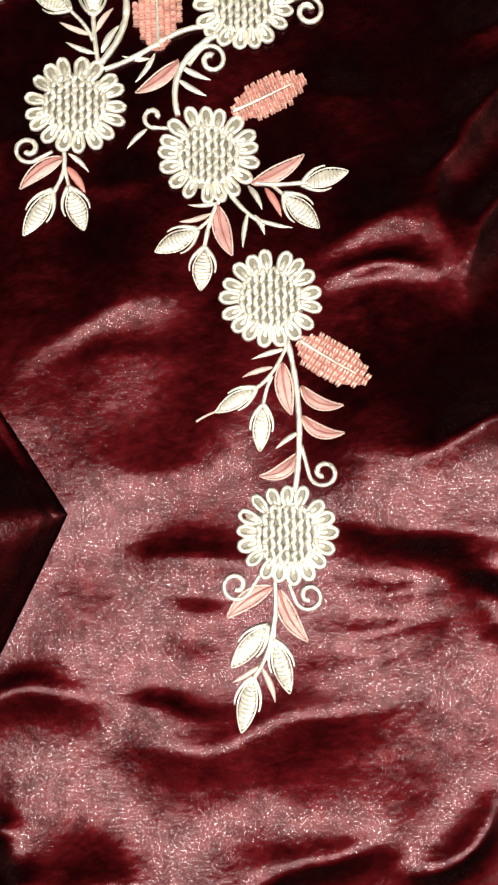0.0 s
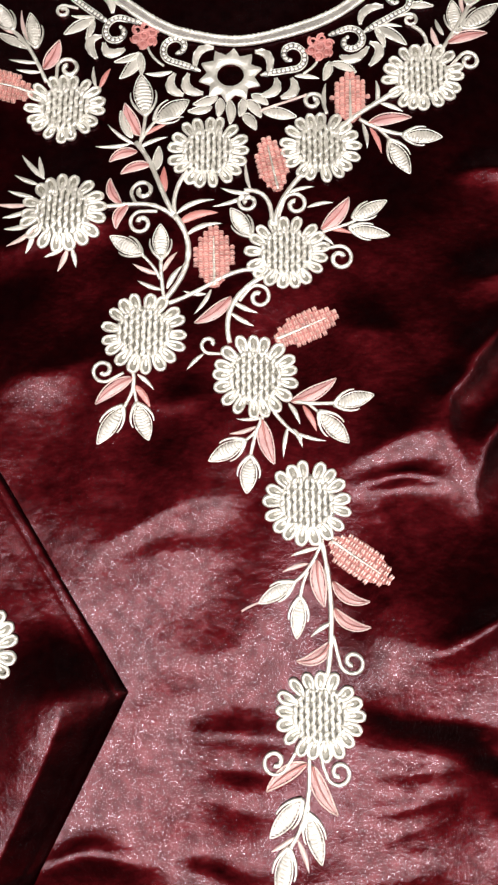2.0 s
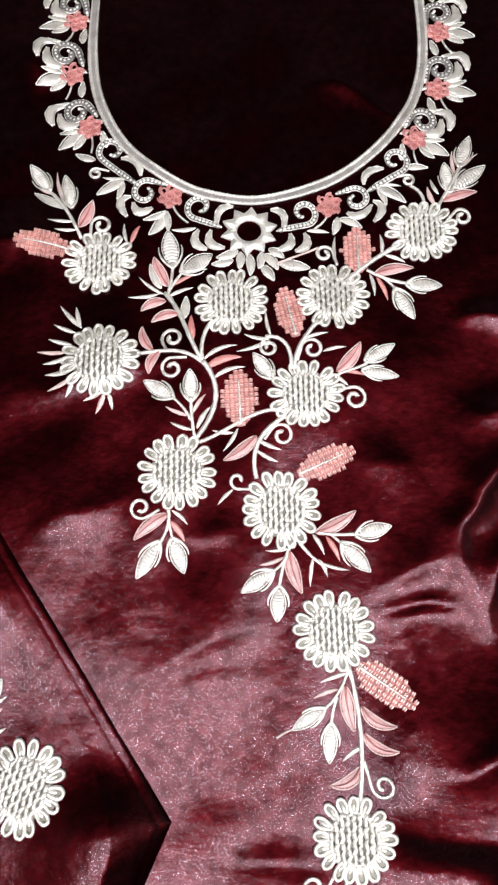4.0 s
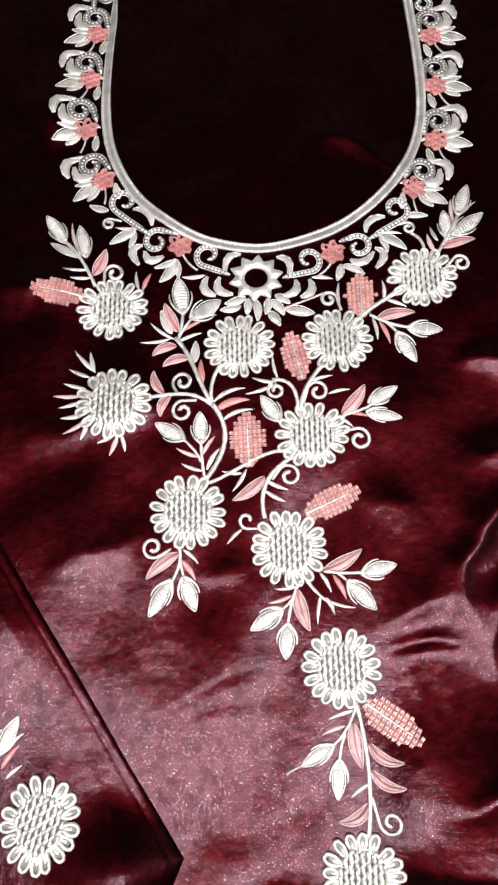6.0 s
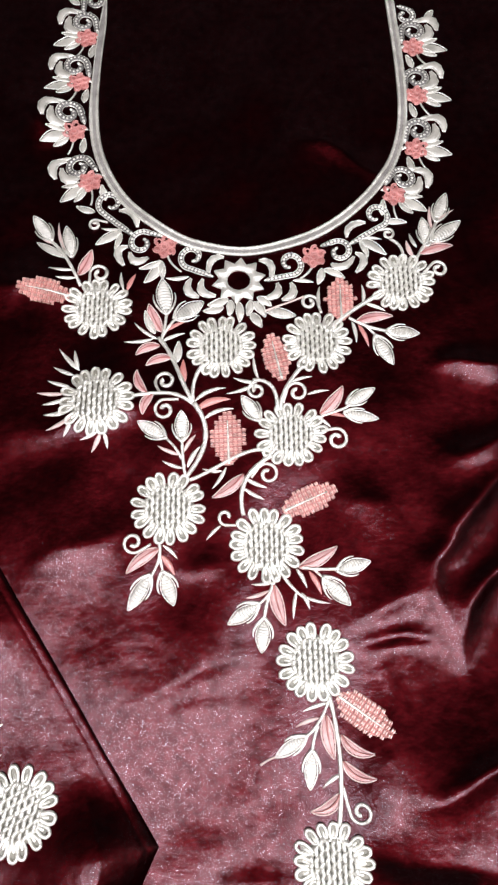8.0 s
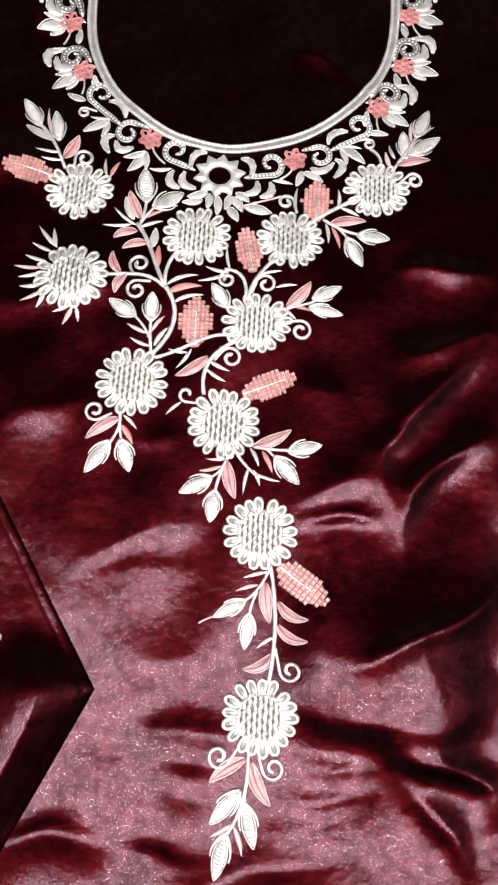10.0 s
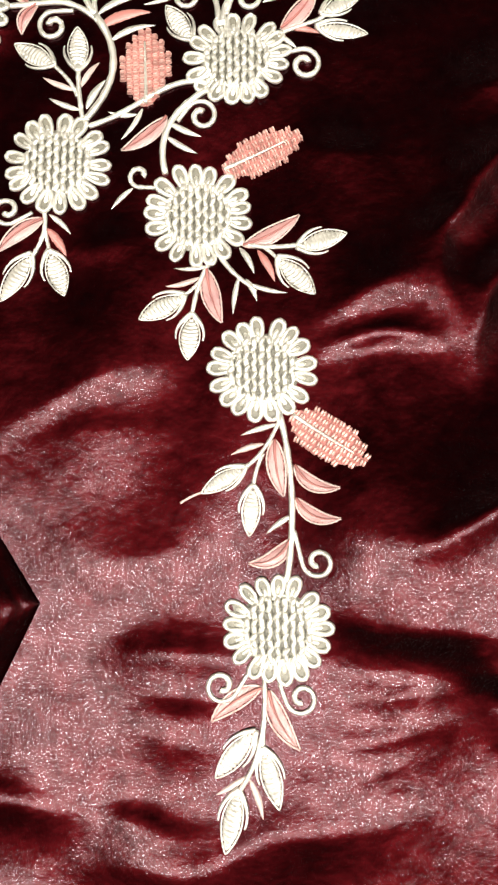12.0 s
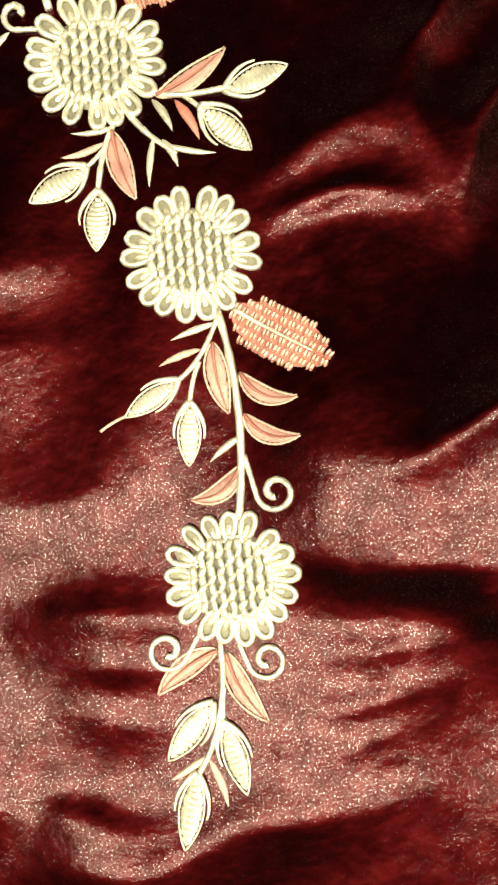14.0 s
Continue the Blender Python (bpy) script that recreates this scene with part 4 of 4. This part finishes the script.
star_ring(-0.0003, -0.0006, 0.0149, 0.0061)
bud((0.0127, -0.0201), (0.0291, -0.0237), 0.0083, sepals=False)
stem([(0.0121, -0.0201), (0.0204, -0.0175), (0.0267, -0.0153), (0.0340, -0.0122)], 0.0012, material=PALE)
scroll((-0.0140, 0.0024), (-0.0248, 0.0157), 0.0068, -1, 0.0026, 0.95)
scroll((0.0135, -0.0018), (0.0285, 0.0078), 0.0068, 1, 0.0026, 0.95)
scroll((-0.0402, 0.0295), (-0.0521, 0.0264), 0.0068, 1, 0.0026, 0.95)
scroll((0.0462, 0.0176), (0.0561, 0.0133), 0.0066, -1, 0.0026, 0.95)
scroll((-0.0562, 0.0314), (-0.0689, 0.0540), 0.0073, -1, 0.0027, 0.95)
scroll((0.0624, 0.0170), (0.0792, 0.0338), 0.0070, 1, 0.0027, 0.95)
leaf((-0.0778, 0.0492), (-0.0881, 0.0534), 0.0041, 0.12)
curl((-0.0708, 0.0418), (-0.0777, 0.0405), 0.0034, 1, 0.0015)
leaf((-0.0631, 0.0354), (-0.0775, 0.0275), 0.0061, -0.06)
leaf((-0.0637, 0.0344), (-0.0672, 0.0243), 0.0035, 0.12)
leaf((-0.0637, 0.0369), (-0.0749, 0.0385), 0.0026, 0.12)
claw((-0.0597, 0.0250), (-0.0696, 0.0249), (-0.0623, 0.0138), 0.0041)
claw((-0.0586, 0.0215), (-0.0583, 0.0119), (-0.0489, 0.0174), 0.0044)
claw((-0.0643, 0.0488), (-0.0537, 0.0484), (-0.0541, 0.0363), 0.0039)
leaf((-0.0414, 0.0147), (-0.0517, 0.0021), 0.0061, 0.12)
leaf((-0.0423, 0.0147), (-0.0541, 0.0108), 0.0034, 0.12)
leaf((-0.0429, 0.0154), (-0.0417, 0.0037), 0.0040, 0.12)
stem([(-0.0384, 0.0185), (-0.0370, 0.0124), (-0.0311, 0.0077)], 0.0012)
leaf((-0.0270, 0.0044), (-0.0404, 0.0049), 0.0031, 0.12)
claw((-0.0259, 0.0029), (-0.0322, -0.0048), (-0.0224, -0.0085), 0.0043)
claw((-0.0195, 0.0017), (-0.0247, -0.0072), (-0.0133, -0.0088), 0.0043)
claw((-0.0164, 0.0033), (-0.0164, 0.0160), (-0.0074, 0.0138), 0.0036)
leaf((-0.0069, -0.0110), (-0.0182, -0.0139), 0.0048, 0.12)
leaf((-0.0097, -0.0159), (-0.0208, -0.0172), 0.0045, 0.12)
leaf((-0.0058, -0.0120), (-0.0071, -0.0211), 0.0045, 0.12)
leaf((-0.0017, -0.0134), (-0.0018, -0.0254), 0.0045, 0.12)
leaf((0.0049, -0.0131), (0.0027, -0.0220), 0.0045, 0.12)
leaf((0.0066, -0.0143), (0.0123, -0.0237), 0.0051, 0.12)
leaf((0.0043, -0.0209), (0.0097, -0.0295), 0.0051, 0.12)
leaf((0.0087, -0.0118), (0.0159, -0.0175), 0.0045, 0.12)
claw((0.0203, -0.0036), (0.0225, -0.0122), (0.0131, -0.0123), 0.0043)
claw((0.0276, -0.0035), (0.0316, -0.0117), (0.0220, -0.0139), 0.0043)
claw((0.0165, -0.0021), (0.0216, 0.0101), (0.0116, 0.0106), 0.0036)
leaf((0.0290, -0.0022), (0.0410, -0.0039), 0.0031, 0.12)
stem([(0.0334, -0.0010), (0.0377, 0.0012), (0.0402, 0.0050)], 0.0012)
leaf((0.0456, 0.0041), (0.0424, -0.0054), 0.0045, 0.12)
leaf((0.0467, 0.0033), (0.0572, -0.0038), 0.0042, 0.12)
claw((0.0637, 0.0091), (0.0571, -0.0004), (0.0510, 0.0064), 0.0042)
claw((0.0646, 0.0111), (0.0734, 0.0076), (0.0636, -0.0008), 0.0039)
leaf((0.0676, 0.0192), (0.0816, 0.0088), 0.0058, 0.12)
leaf((0.0680, 0.0181), (0.0713, 0.0081), 0.0034, 0.12)
leaf((0.0683, 0.0199), (0.0809, 0.0190), 0.0025, 0.12)
curl((0.0789, 0.0244), (0.0844, 0.0219), 0.0034, -1, 0.0015)
leaf((0.0843, 0.0294), (0.0959, 0.0283), 0.0040, 0.12)
claw((0.0614, 0.0213), (0.0613, 0.0304), (0.0727, 0.0296), 0.0037)
rosette(-0.0394, 0.0232)
rosette(0.0419, 0.0116)
border_unit(-0.0801, 0.0688, 1, 0.3)
border_unit(-0.0887, 0.1038, 1, 0)
border_unit(-0.0858, 0.1382, 1, -0.1)
border_unit(-0.0809, 0.1715, 1, -0.15)
scroll((-0.0828, 0.1920), (-0.0760, 0.2010), 0.0062, -1, 0.0034, 1.1)
leaf((-0.0850, 0.1985), (-0.0915, 0.2050), 0.0044, 0.1)
leaf((0.1285, 0.1705), (0.1338, 0.1775), 0.0045, 0.1)
border_unit(0.0911, 0.0466, -1, -0.3)
border_unit(0.1085, 0.0769, -1, 0)
border_unit(0.1139, 0.1130, -1, 0.1)
border_unit(0.1170, 0.1491, -1, 0.12)
scroll((0.1116, 0.1819), (0.1159, 0.1746), 0.0056, -1, 0.0030, 0.95)
